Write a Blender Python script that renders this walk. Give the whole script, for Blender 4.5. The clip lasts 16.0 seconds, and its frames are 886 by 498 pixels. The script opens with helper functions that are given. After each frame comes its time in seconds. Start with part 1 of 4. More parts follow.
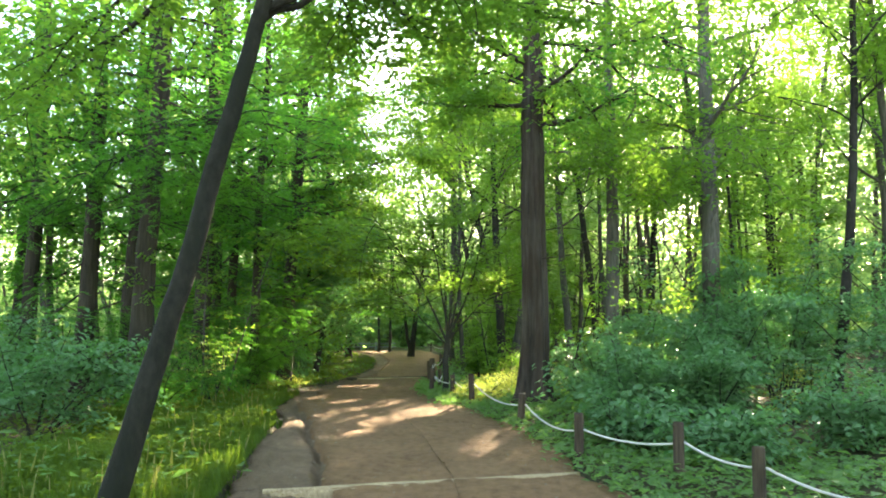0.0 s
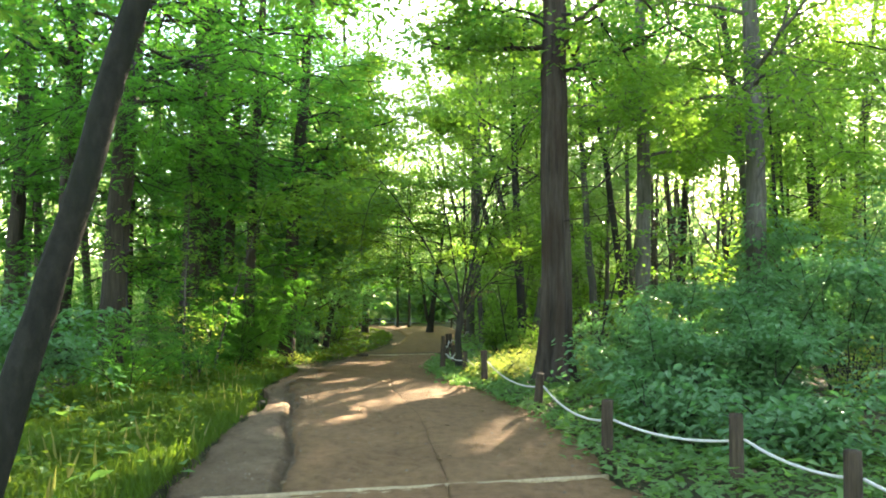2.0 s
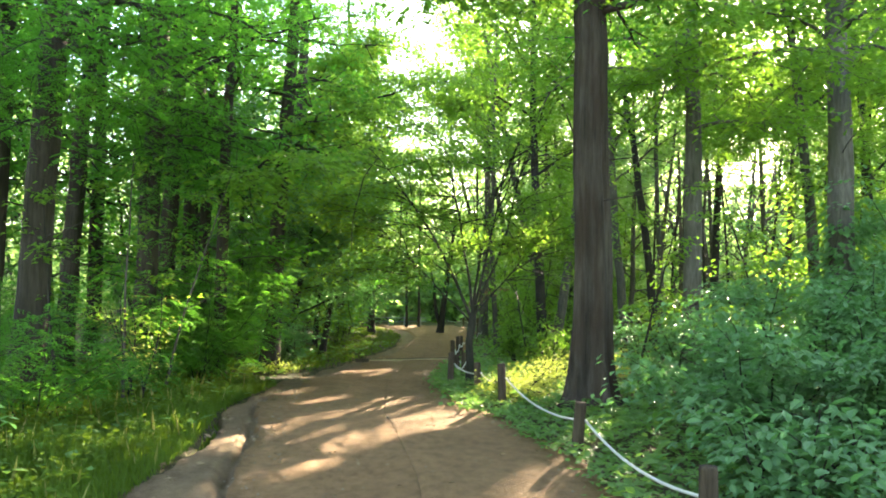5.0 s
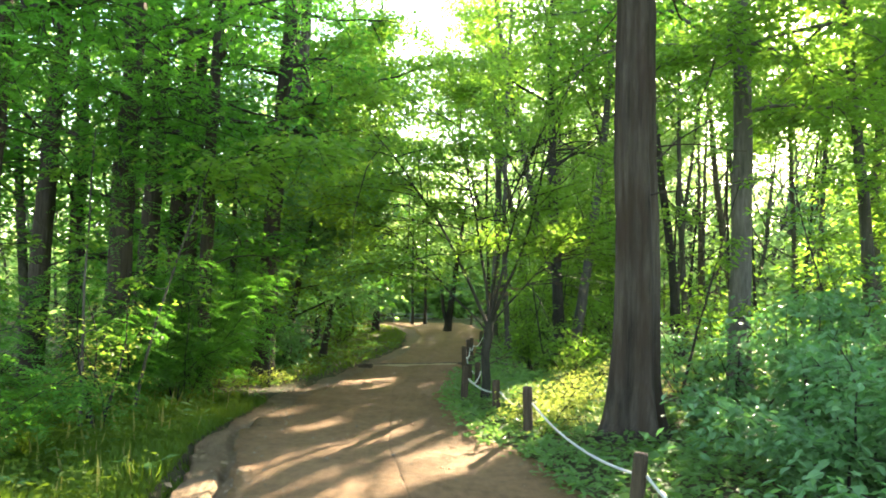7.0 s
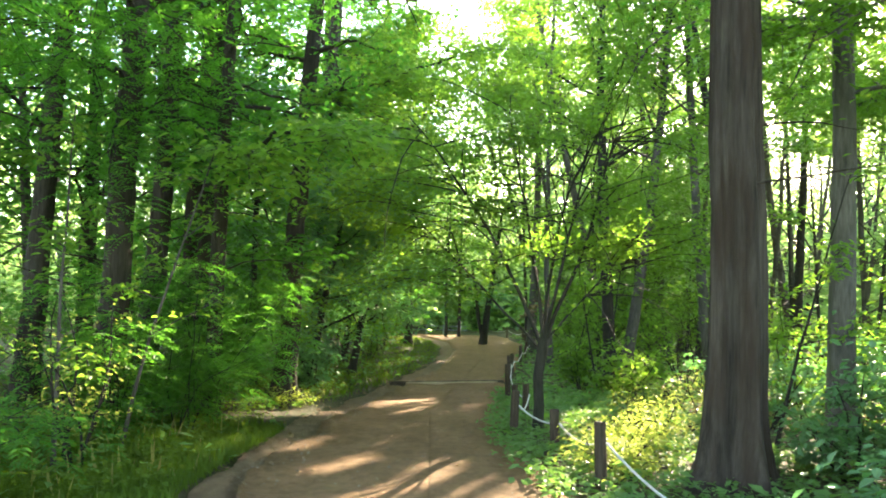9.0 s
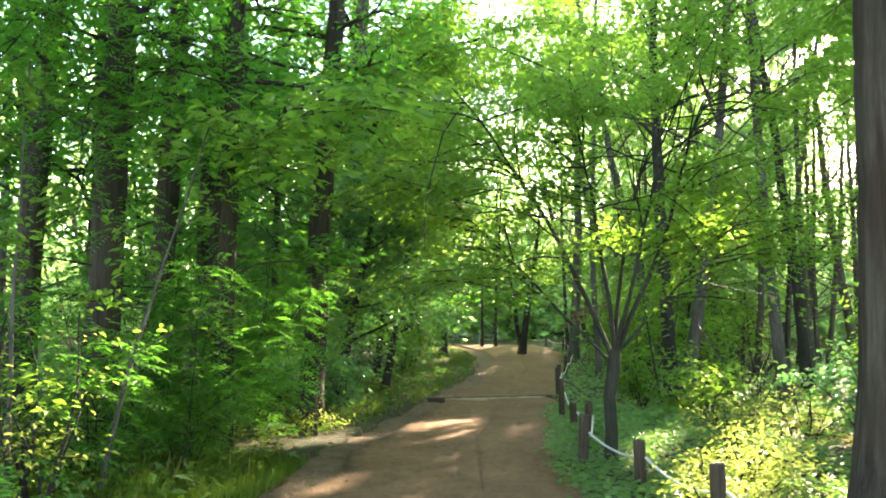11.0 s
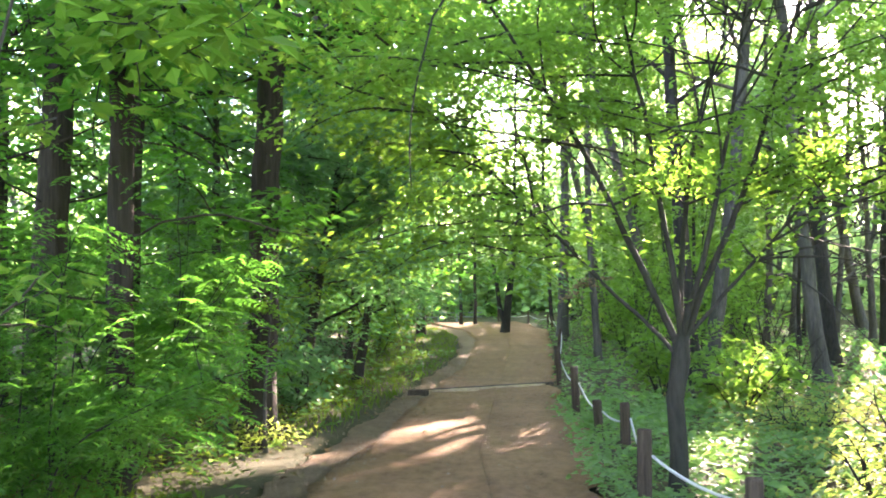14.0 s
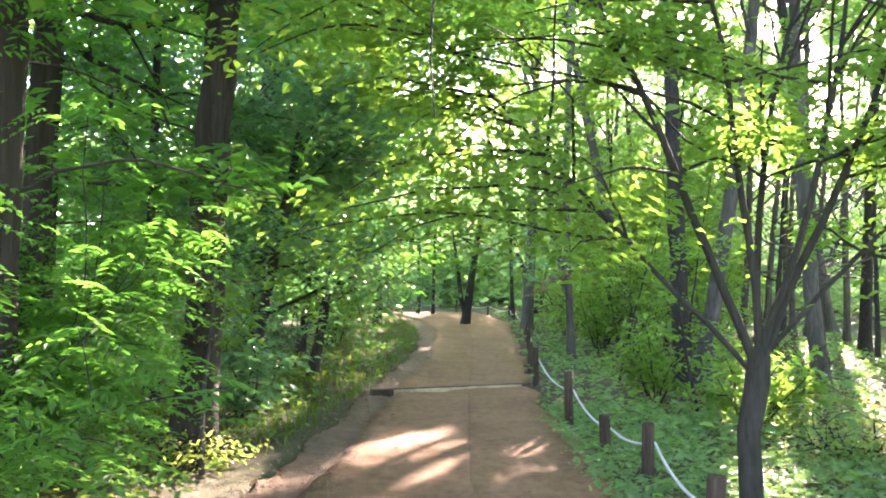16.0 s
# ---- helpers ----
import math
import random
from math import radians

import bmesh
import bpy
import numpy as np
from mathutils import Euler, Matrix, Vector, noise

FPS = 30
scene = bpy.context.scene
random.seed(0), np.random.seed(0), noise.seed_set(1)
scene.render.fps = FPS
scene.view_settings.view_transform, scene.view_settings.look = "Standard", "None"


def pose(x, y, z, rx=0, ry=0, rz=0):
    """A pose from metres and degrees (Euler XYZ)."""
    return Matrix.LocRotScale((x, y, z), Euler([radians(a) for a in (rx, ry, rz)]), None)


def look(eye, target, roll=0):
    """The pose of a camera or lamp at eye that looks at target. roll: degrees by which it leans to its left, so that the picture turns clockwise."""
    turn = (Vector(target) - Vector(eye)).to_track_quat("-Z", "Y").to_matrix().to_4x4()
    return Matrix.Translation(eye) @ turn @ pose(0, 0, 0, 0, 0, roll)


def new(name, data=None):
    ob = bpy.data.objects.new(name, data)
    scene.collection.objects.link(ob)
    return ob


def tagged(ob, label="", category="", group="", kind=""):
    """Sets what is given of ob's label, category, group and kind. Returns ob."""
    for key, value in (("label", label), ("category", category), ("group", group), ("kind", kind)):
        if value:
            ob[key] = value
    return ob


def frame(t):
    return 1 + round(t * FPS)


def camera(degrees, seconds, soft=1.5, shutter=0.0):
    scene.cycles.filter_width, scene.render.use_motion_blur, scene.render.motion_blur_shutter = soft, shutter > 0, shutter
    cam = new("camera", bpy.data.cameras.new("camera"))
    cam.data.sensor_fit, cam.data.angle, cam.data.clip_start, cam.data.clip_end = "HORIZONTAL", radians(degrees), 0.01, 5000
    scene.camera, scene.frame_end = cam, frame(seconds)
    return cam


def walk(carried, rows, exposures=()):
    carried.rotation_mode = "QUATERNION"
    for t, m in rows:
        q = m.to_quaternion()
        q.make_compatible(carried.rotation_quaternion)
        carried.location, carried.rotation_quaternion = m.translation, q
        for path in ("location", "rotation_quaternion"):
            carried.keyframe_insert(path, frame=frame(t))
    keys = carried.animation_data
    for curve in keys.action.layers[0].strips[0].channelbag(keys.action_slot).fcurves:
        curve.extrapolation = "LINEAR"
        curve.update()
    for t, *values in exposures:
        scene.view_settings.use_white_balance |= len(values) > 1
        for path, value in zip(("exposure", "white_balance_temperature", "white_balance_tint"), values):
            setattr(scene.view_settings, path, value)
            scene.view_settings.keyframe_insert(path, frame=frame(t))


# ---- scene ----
cam = camera(56.3, 16.0, 1.9)
METRES, EYE, TILT, LEAN, TURN = 14.5, 1.55, 4.9, 0.0, 0.0
ROWS = [
    (0.0, 0.0, 0.0, 0.0, 0.0, 0.0, -0.0),
    (0.5, 0.0068, 0.0381, -0.0058, -0.08, -0.09, 0.14),
    (1.0, 0.0139, 0.0634, -0.0101, 0.15, -0.79, 0.15),
    (1.5, 0.0169, 0.092, -0.0132, 0.94, -1.49, -0.13),
    (2.0, 0.0176, 0.121, -0.0178, 1.7, -1.62, 0.06),
    (2.5, 0.0213, 0.1494, -0.0189, 1.83, -1.47, -0.03),
    (3.0, 0.0176, 0.1851, -0.025, 1.81, -1.77, -0.18),
    (3.5, 0.0154, 0.2134, -0.0249, 2.25, -1.94, -0.32),
    (4.0, 0.018, 0.2486, -0.028, 2.33, -1.77, -0.14),
    (6.5, 0.0085, 0.4033, -0.0323, 3.0, -1.93, -0.31),
    (7.0, 0.0033, 0.4322, -0.0303, 3.0, -2.25, -0.47),
    (7.5, -0.0014, 0.4625, -0.0332, 3.61, -2.33, -0.12),
    (8.0, -0.0067, 0.4886, -0.037, 4.37, -2.05, -0.27),
    (8.5, -0.0143, 0.5216, -0.035, 5.19, -1.52, -1.0),
    (9.0, -0.0163, 0.5506, -0.0411, 5.19, -1.5, -0.66),
    (9.5, -0.0173, 0.5799, -0.0426, 5.37, -1.54, -0.77),
    (12.0, -0.0574, 0.7381, -0.0616, 8.12, -0.42, 1.05),
    (12.5, -0.0604, 0.773, -0.0642, 6.65, -0.41, 1.51),
    (13.0, -0.0648, 0.8029, -0.0676, 6.38, -1.57, 1.78),
    (13.5, -0.0694, 0.8313, -0.0674, 5.96, -2.01, 1.68),
    (14.0, -0.077, 0.8624, -0.0731, 5.3, -2.49, 1.43),
    (14.5, -0.0898, 0.8928, -0.0741, 4.86, -2.47, -0.04),
    (15.0, -0.1022, 0.919, -0.0741, 3.74, -2.37, -0.35),
    (15.5, -0.1069, 0.948, -0.0798, 2.8, -2.6, -0.47),
    (16.0, -0.1092, 0.9755, -0.0833, 2.11, -3.34, -0.69),
]
walk(cam, [(t, pose(0, 0, EYE, TILT, LEAN, TURN) @ pose(METRES * x, METRES * y, METRES * z, 90 + pitch, roll, yaw)) for t, x, y, z, yaw, pitch, roll in ROWS], [(0, 3.75, 7350, 12), (7, 4.02, 7300, 12), (12, 4.42, 6950, 20), (14, 4.8, 6500, 34), (16, 4.95, 6400, 38)])

# ---- light ----
SUN_AZ, SUN_EL = radians(19.8), radians(17.5)
TO_SUN = Vector((math.sin(SUN_AZ) * math.cos(SUN_EL), math.cos(SUN_AZ) * math.cos(SUN_EL), math.sin(SUN_EL)))
world = bpy.data.worlds.new("sky")
scene.world = world
world.use_nodes = True
wn = world.node_tree
sky = wn.nodes.new("ShaderNodeTexSky")
sky.sky_type = "NISHITA"
sky.sun_disc = False
sky.sun_elevation, sky.sun_rotation = SUN_EL, SUN_AZ
sky.air_density, sky.dust_density = 1.0, 0.5
wn.nodes["Background"].inputs["Strength"].default_value = 0.1
wn.links.new(sky.outputs["Color"], wn.nodes["Background"].inputs["Color"])
sun = new("sun", bpy.data.lights.new("sun", "SUN"))
sun.data.energy, sun.data.angle, sun.data.color = 5.0, radians(0.5), (1.0, 0.88, 0.68)
sun.matrix_world = look((30, 60, 30), Vector((30, 60, 30)) - TO_SUN)

# ---- materials ----


def material(name):
    m = bpy.data.materials.new(name)
    m.use_nodes = True
    nt = m.node_tree
    return m, nt, nt.nodes["Principled BSDF"], nt.nodes["Material Output"]


def ramp(nt, fac, stops):
    r = nt.nodes.new("ShaderNodeValToRGB")
    while len(r.color_ramp.elements) < len(stops):
        r.color_ramp.elements.new(0.5)
    for e, (p, c) in zip(r.color_ramp.elements, stops):
        e.position, e.color = p, (*c, 1)
    nt.links.new(fac, r.inputs["Fac"])
    return r.outputs["Color"]


def noise_tex(nt, scale, stretch=(1, 1, 1), detail=6.0, rough=0.6):
    co = nt.nodes.new("ShaderNodeTexCoord")
    mp = nt.nodes.new("ShaderNodeMapping")
    mp.inputs["Scale"].default_value = stretch
    n = nt.nodes.new("ShaderNodeTexNoise")
    n.inputs["Scale"].default_value, n.inputs["Detail"].default_value, n.inputs["Roughness"].default_value = scale, detail, rough
    nt.links.new(co.outputs["Object"], mp.inputs["Vector"])
    nt.links.new(mp.outputs["Vector"], n.inputs["Vector"])
    return n.outputs["Fac"]


def mixed(nt, a, b, fac, mode="MIX"):
    x = nt.nodes.new("ShaderNodeMix")
    x.data_type, x.blend_type = "RGBA", mode
    for sock, v in ((x.inputs[6], a), (x.inputs[7], b)):
        if isinstance(v, tuple):
            sock.default_value = (*v, 1)
        else:
            nt.links.new(v, sock)
    if isinstance(fac, float):
        x.inputs[0].default_value = fac
    else:
        nt.links.new(fac, x.inputs[0])
    return x.outputs[2]


def bumped(nt, bsdf, height, strength, distance):
    b = nt.nodes.new("ShaderNodeBump")
    b.inputs["Strength"].default_value, b.inputs["Distance"].default_value = strength, distance
    nt.links.new(height, b.inputs["Height"])
    nt.links.new(b.outputs["Normal"], bsdf.inputs["Normal"])


def earth(name, dark, mid, light, grain=60.0, relief=0.02):
    m, nt, bsdf, _ = material(name)
    big, small = noise_tex(nt, 0.9, detail=4), noise_tex(nt, grain, detail=8, rough=0.75)
    c = mixed(nt, ramp(nt, big, [(0.3, dark), (0.55, mid), (0.75, light)]), ramp(nt, small, [(0.35, dark), (0.7, light)]), 0.5)
    scuff = noise_tex(nt, grain * 0.16, (1, 0.7, 1), detail=6, rough=0.7)
    c = mixed(nt, c, ramp(nt, scuff, [(0.34, tuple(0.6 * v for v in dark)), (0.52, mid), (0.7, light)]), 0.38)
    nt.links.new(c, bsdf.inputs["Base Color"])
    bsdf.inputs["Roughness"].default_value = 0.95
    bsdf.inputs["Specular IOR Level"].default_value = 0.15
    lumps = nt.nodes.new("ShaderNodeMath")
    lumps.operation = "ADD"
    nt.links.new(small, lumps.inputs[0])
    nt.links.new(scuff, lumps.inputs[1])
    bumped(nt, bsdf, lumps.outputs["Value"], 0.9, relief * 1.6)
    return m


def bark(name, dark, light, vert=0.12, scale=22.0, stain=None):
    m, nt, bsdf, _ = material(name)
    strips = noise_tex(nt, scale, (1, 1, vert), detail=8, rough=0.7)
    spots = noise_tex(nt, 2.3, (1, 1, 0.5), detail=4)
    c = mixed(nt, ramp(nt, strips, [(0.36, dark), (0.68, light)]), ramp(nt, spots, [(0.35, dark), (0.7, light)]), 0.35)
    if stain:
        c = mixed(nt, c, stain, ramp(nt, noise_tex(nt, 5.0, (1, 1, 0.16), detail=5, rough=0.65), [(0.46, (0, 0, 0)), (0.62, (0.8, 0.8, 0.8))]))
    nt.links.new(c, bsdf.inputs["Base Color"])
    bsdf.inputs["Roughness"].default_value = 0.9
    bsdf.inputs["Specular IOR Level"].default_value = 0.2
    bumped(nt, bsdf, strips, 1.0, 0.03)
    return m


def leafy(name, dark, light, through_colour, share=0.5, gloss=0.45, sheen=0.32):
    """Thin leaf: reflects on top, lets light through; hue varies leaf by leaf."""
    m, nt, bsdf, out = material(name)
    geo = nt.nodes.new("ShaderNodeNewGeometry")
    rnd = geo.outputs["Random Per Island"]
    patch = noise_tex(nt, 0.8, detail=3)
    top = mixed(nt, ramp(nt, rnd, [(0.0, dark), (1.0, light)]), ramp(nt, patch, [(0.3, dark), (0.7, light)]), 0.5)
    nt.links.new(top, bsdf.inputs["Base Color"])
    bsdf.inputs["Roughness"].default_value = gloss + 0.12
    bsdf.inputs["Specular IOR Level"].default_value = sheen
    tr = nt.nodes.new("ShaderNodeBsdfTranslucent")
    tc = mixed(nt, through_colour, tuple(v * 0.6 for v in through_colour), rnd)
    nt.links.new(tc, tr.inputs["Color"])
    mx = nt.nodes.new("ShaderNodeMixShader")
    mx.inputs["Fac"].default_value = share
    nt.links.new(bsdf.outputs["BSDF"], mx.inputs[1])
    nt.links.new(tr.outputs["BSDF"], mx.inputs[2])
    nt.links.new(mx.outputs["Shader"], out.inputs["Surface"])
    return m


SOIL = earth("forest_soil", (0.04, 0.042, 0.018), (0.075, 0.075, 0.03), (0.14, 0.115, 0.06), 35, 0.03)
MAT = earth("coir_path", (0.13, 0.07, 0.03), (0.25, 0.14, 0.064), (0.345, 0.2, 0.1), 55, 0.02)
DIRT = earth("grey_dirt", (0.12, 0.076, 0.04), (0.21, 0.138, 0.077), (0.3, 0.205, 0.12), 38, 0.03)
BARK_RED = bark("redwood_bark", (0.016, 0.012, 0.008), (0.08, 0.064, 0.045), 0.07, 26, (0.026, 0.02, 0.012))
BARK_BIG = bark("shredding_bark", (0.013, 0.009, 0.006), (0.098, 0.077, 0.057), 0.07, 15, (0.036, 0.022, 0.014))
BARK_GREY = bark("grey_bark", (0.035, 0.031, 0.025), (0.14, 0.125, 0.1), 0.15, 20, (0.05, 0.05, 0.032))
BARK_PALE = bark("pale_grey_bark", (0.05, 0.045, 0.038), (0.19, 0.168, 0.14), 0.15, 20, (0.075, 0.075, 0.052))
BARK_DARK = bark("dark_bark", (0.014, 0.012, 0.009), (0.052, 0.044, 0.034), 0.25, 24)
BARK_LEAN = bark("smooth_grey_green_bark", (0.01, 0.009, 0.006), (0.038, 0.034, 0.025), 0.5, 16, (0.014, 0.015, 0.009))
TIMBER = bark("weathered_timber", (0.22, 0.15, 0.08), (0.6, 0.45, 0.26), 0.5, 30)
# dark copy of TIMBER: the second step's shaded faces put into the colour
TIMBER_SHADED = bark("shaded_timber", (0.03, 0.022, 0.015), (0.13, 0.095, 0.06), 0.5, 30)
POST_WOOD = bark("brown_post_wood", (0.03, 0.021, 0.014), (0.12, 0.085, 0.056), 0.06, 40)
BARK_VASE = bark("smooth_dark_bark", (0.016, 0.014, 0.01), (0.062, 0.055, 0.041), 0.2, 18, (0.03, 0.032, 0.02))
LEAF_HIGH = leafy("canopy_leaf", (0.042, 0.105, 0.013), (0.105, 0.195, 0.027), (0.26, 0.5, 0.048), 0.57)
LEAF_CONIFER = leafy("conifer_leaf", (0.026, 0.086, 0.014), (0.07, 0.158, 0.026), (0.14, 0.45, 0.038), 0.56)
# paler, bluer leaf: haze and backlight of the distance put into the colour
LEAF_HAZED = leafy("hazed_leaf", (0.075, 0.148, 0.055), (0.17, 0.27, 0.11), (0.42, 0.66, 0.2), 0.64)
LEAF_SHRUB = leafy("shrub_leaf", (0.052, 0.13, 0.048), (0.14, 0.262, 0.105), (0.16, 0.44, 0.1), 0.42, 0.32, 0.4)
# yellow leaf, brighter than the rest: sunlight partly put into its colour
LEAF_YELLOW_LIT = leafy("yellow_lit_leaf", (0.08, 0.14, 0.02), (0.18, 0.24, 0.05), (0.46, 0.58, 0.1), 0.55)
GRASS = leafy("grass_blade", (0.036, 0.085, 0.01), (0.098, 0.165, 0.02), (0.24, 0.38, 0.03), 0.45, 0.6, 0.2)
DRY_GRASS = leafy("dry_grass", (0.13, 0.15, 0.03), (0.3, 0.28, 0.1), (0.45, 0.46, 0.1), 0.5, 0.6)
HERB = leafy("herb_leaf", (0.055, 0.128, 0.034), (0.148, 0.255, 0.075), (0.25, 0.5, 0.08), 0.44, 0.45, 0.25)
LITTER = leafy("dry_leaf", (0.12, 0.07, 0.035), (0.32, 0.22, 0.12), (0.3, 0.2, 0.1), 0.2, 0.7)
HILL = earth("distant_foliage", (0.05, 0.1, 0.03), (0.1, 0.19, 0.05), (0.18, 0.28, 0.08), 0.9, 0.3)
PALE = earth("pale_paint", (0.2, 0.21, 0.21), (0.3, 0.31, 0.31), (0.38, 0.39, 0.38), 8, 0.002)
PEBBLE = earth("pebble_stone", (0.13, 0.09, 0.055), (0.24, 0.18, 0.12), (0.38, 0.31, 0.22), 20, 0.005)
ROPE, _nt, _b, _o = material("white_rope")
_nt.links.new(ramp(_nt, noise_tex(_nt, 90, detail=3), [(0.3, (0.36, 0.34, 0.29)), (0.7, (0.62, 0.59, 0.52))]), _b.inputs["Base Color"])
_b.inputs["Roughness"].default_value = 0.85

# ---- plan: heights and edges along the path ----


def along(y, pairs):
    return np.interp(y, [p[0] for p in pairs], [p[1] for p in pairs])


FALL = [(-60, 0), (16, 0), (20, -0.12), (24, -0.28), (28, -0.42), (32, -0.52), (40, -0.6), (50, -0.55), (70, -0.5), (600, -0.5)]
DIRT_L = [(-8, -2.0), (7, -1.95), (10, -2.25), (12.5, -2.5), (14.7, -2.95), (19, -3.2), (22, -3.37), (25, -3.32), (32, -3.2), (37, -3.1), (45, -3.6), (50, -4.6), (58, -7.5)]
MAT_L = [(-8, -0.6), (7.9, -1.1), (9.5, -1.34), (12, -1.9), (14.6, -2.42), (15.5, -2.72), (20, -2.9), (27, -2.85), (36, -2.6), (45, -2.9), (50, -3.8), (58, -6.5)]
MAT_R = [(-8, 3.2), (6, 1.9), (8.8, 1.5), (12, 1.18), (14, 0.6), (15.3, 0.1), (17.7, -0.3), (20, -0.42), (24, -0.53), (30, -0.45), (37, -0.3), (45, -0.1), (50, -0.1), (58, -1.5)]
SEAM = [(-8, 0.9), (8.4, 0.09), (11.4, -0.26), (15, -0.95), (21, -1.58), (27, -1.62), (40, -1.5), (50, -2.0), (58, -4.0)]


def ground_z(x, y):
    x, y = np.asarray(x, float), np.asarray(y, float)
    left, right = along(y, DIRT_L), along(y, MAT_R)
    off_l, off_r = np.clip(left - x, 0, 40), np.clip(x - right, 0, 40)
    bumps = 0.05 * np.sin(1.3 * x + 0.7 * y) * np.sin(0.9 * y - 0.4 * x) + 0.03 * np.sin(3.1 * x - 2.2 * y)
    inside = (off_l <= 0) & (off_r <= 0)
    side = np.minimum(1, (off_l + off_r) / 1.0)
    return along(y, FALL) + np.where(inside, -0.2, bumps * side + 0.05 * np.minimum(1, off_l / 2) - 0.02)


# ---- mesh helpers ----


def raw_mesh(name, verts, loops, sizes, mat, smooth=True):
    me = bpy.data.meshes.new(name)
    verts, loops, sizes = np.asarray(verts, np.float32), np.asarray(loops, np.int32), np.asarray(sizes, np.int32)
    me.vertices.add(len(verts))
    me.vertices.foreach_set("co", verts.ravel())
    me.loops.add(len(loops))
    me.loops.foreach_set("vertex_index", loops)
    me.polygons.add(len(sizes))
    me.polygons.foreach_set("loop_start", np.r_[0, np.cumsum(sizes)[:-1]].astype(np.int32))
    me.polygons.foreach_set("use_smooth", np.full(len(sizes), smooth))
    me.update(calc_edges=True)
    me.materials.append(mat)
    return me


def quads_mesh(name, verts, quads, mat, smooth=True):
    quads = np.asarray(quads, np.int32)
    return raw_mesh(name, verts, quads.ravel(), np.full(len(quads), 4), mat, smooth)


def grid_mesh(name, xs, ys, zs, mat):
    """xs, ys, zs: arrays of one shape."""
    a, b = xs.shape
    n = np.arange(a * b).reshape(a, b)
    q = np.stack([n[:-1, :-1], n[1:, :-1], n[1:, 1:], n[:-1, 1:]], -1).reshape(-1, 4)
    return quads_mesh(name, np.stack([xs, ys, zs], -1).reshape(-1, 3), q[:, ::-1], mat)


def part(name, me, parent, label=""):
    ob = new(name, me)
    ob.parent = parent
    return tagged(ob, label)


def thing(name, at, label, category, group="", kind=""):
    ob = new(name)
    ob.location = at
    return tagged(ob, label, category, group, kind)


class Tubes:
    """Gathers round, tapered tubes into one mesh."""

    def __init__(self):
        self.v, self.q, self.n = [], [], 0

    def add(self, pts, radii, sides=6, ridges=0.0, lobes=None, seed=0):
        pts, radii = np.asarray(pts, float), np.asarray(radii, float)
        tangent = np.gradient(pts, axis=0)
        tangent /= np.linalg.norm(tangent, axis=1)[:, None] + 1e-9
        ref = np.where(np.abs(tangent[:, 2:3]) > 0.85, [[1.0, 0, 0]], [[0, 0, 1.0]])
        if np.abs(tangent[:, 2]).mean() > 0.5:
            ref = np.tile([[1.0, 0, 0]], (len(pts), 1))
        u = np.cross(tangent, ref)
        u /= np.linalg.norm(u, axis=1)[:, None] + 1e-9
        w = np.cross(tangent, u)
        a = np.linspace(0, 2 * np.pi, sides, endpoint=False)
        r = radii[:, None] * np.ones(sides)
        if ridges:
            rng = np.random.default_rng(seed)
            fine = rng.normal(size=sides)
            drift = rng.normal(size=(len(pts), sides))
            for _ in range(3):
                drift = (np.roll(drift, 1, 0) + drift + np.roll(drift, -1, 0)) / 3
            r = r * (1 + ridges * (0.6 * fine[None] + drift * 1.2))
        if lobes is not None:
            r = r * lobes(a[None], np.arange(len(pts))[:, None] / max(1, len(pts) - 1))
        ring = pts[:, None] + r[..., None] * (np.cos(a)[None, :, None] * u[:, None] + np.sin(a)[None, :, None] * w[:, None])
        k = self.n + np.arange(len(pts) * sides).reshape(len(pts), sides)
        q = np.stack([k[:-1], np.roll(k[:-1], -1, 1), np.roll(k[1:], -1, 1), k[1:]], -1).reshape(-1, 4)
        self.v.append(ring.reshape(-1, 3))
        self.q.append(q)
        self.n += len(pts) * sides
        return self

    def mesh(self, name, mat):
        return quads_mesh(name, np.concatenate(self.v), np.concatenate(self.q), mat)


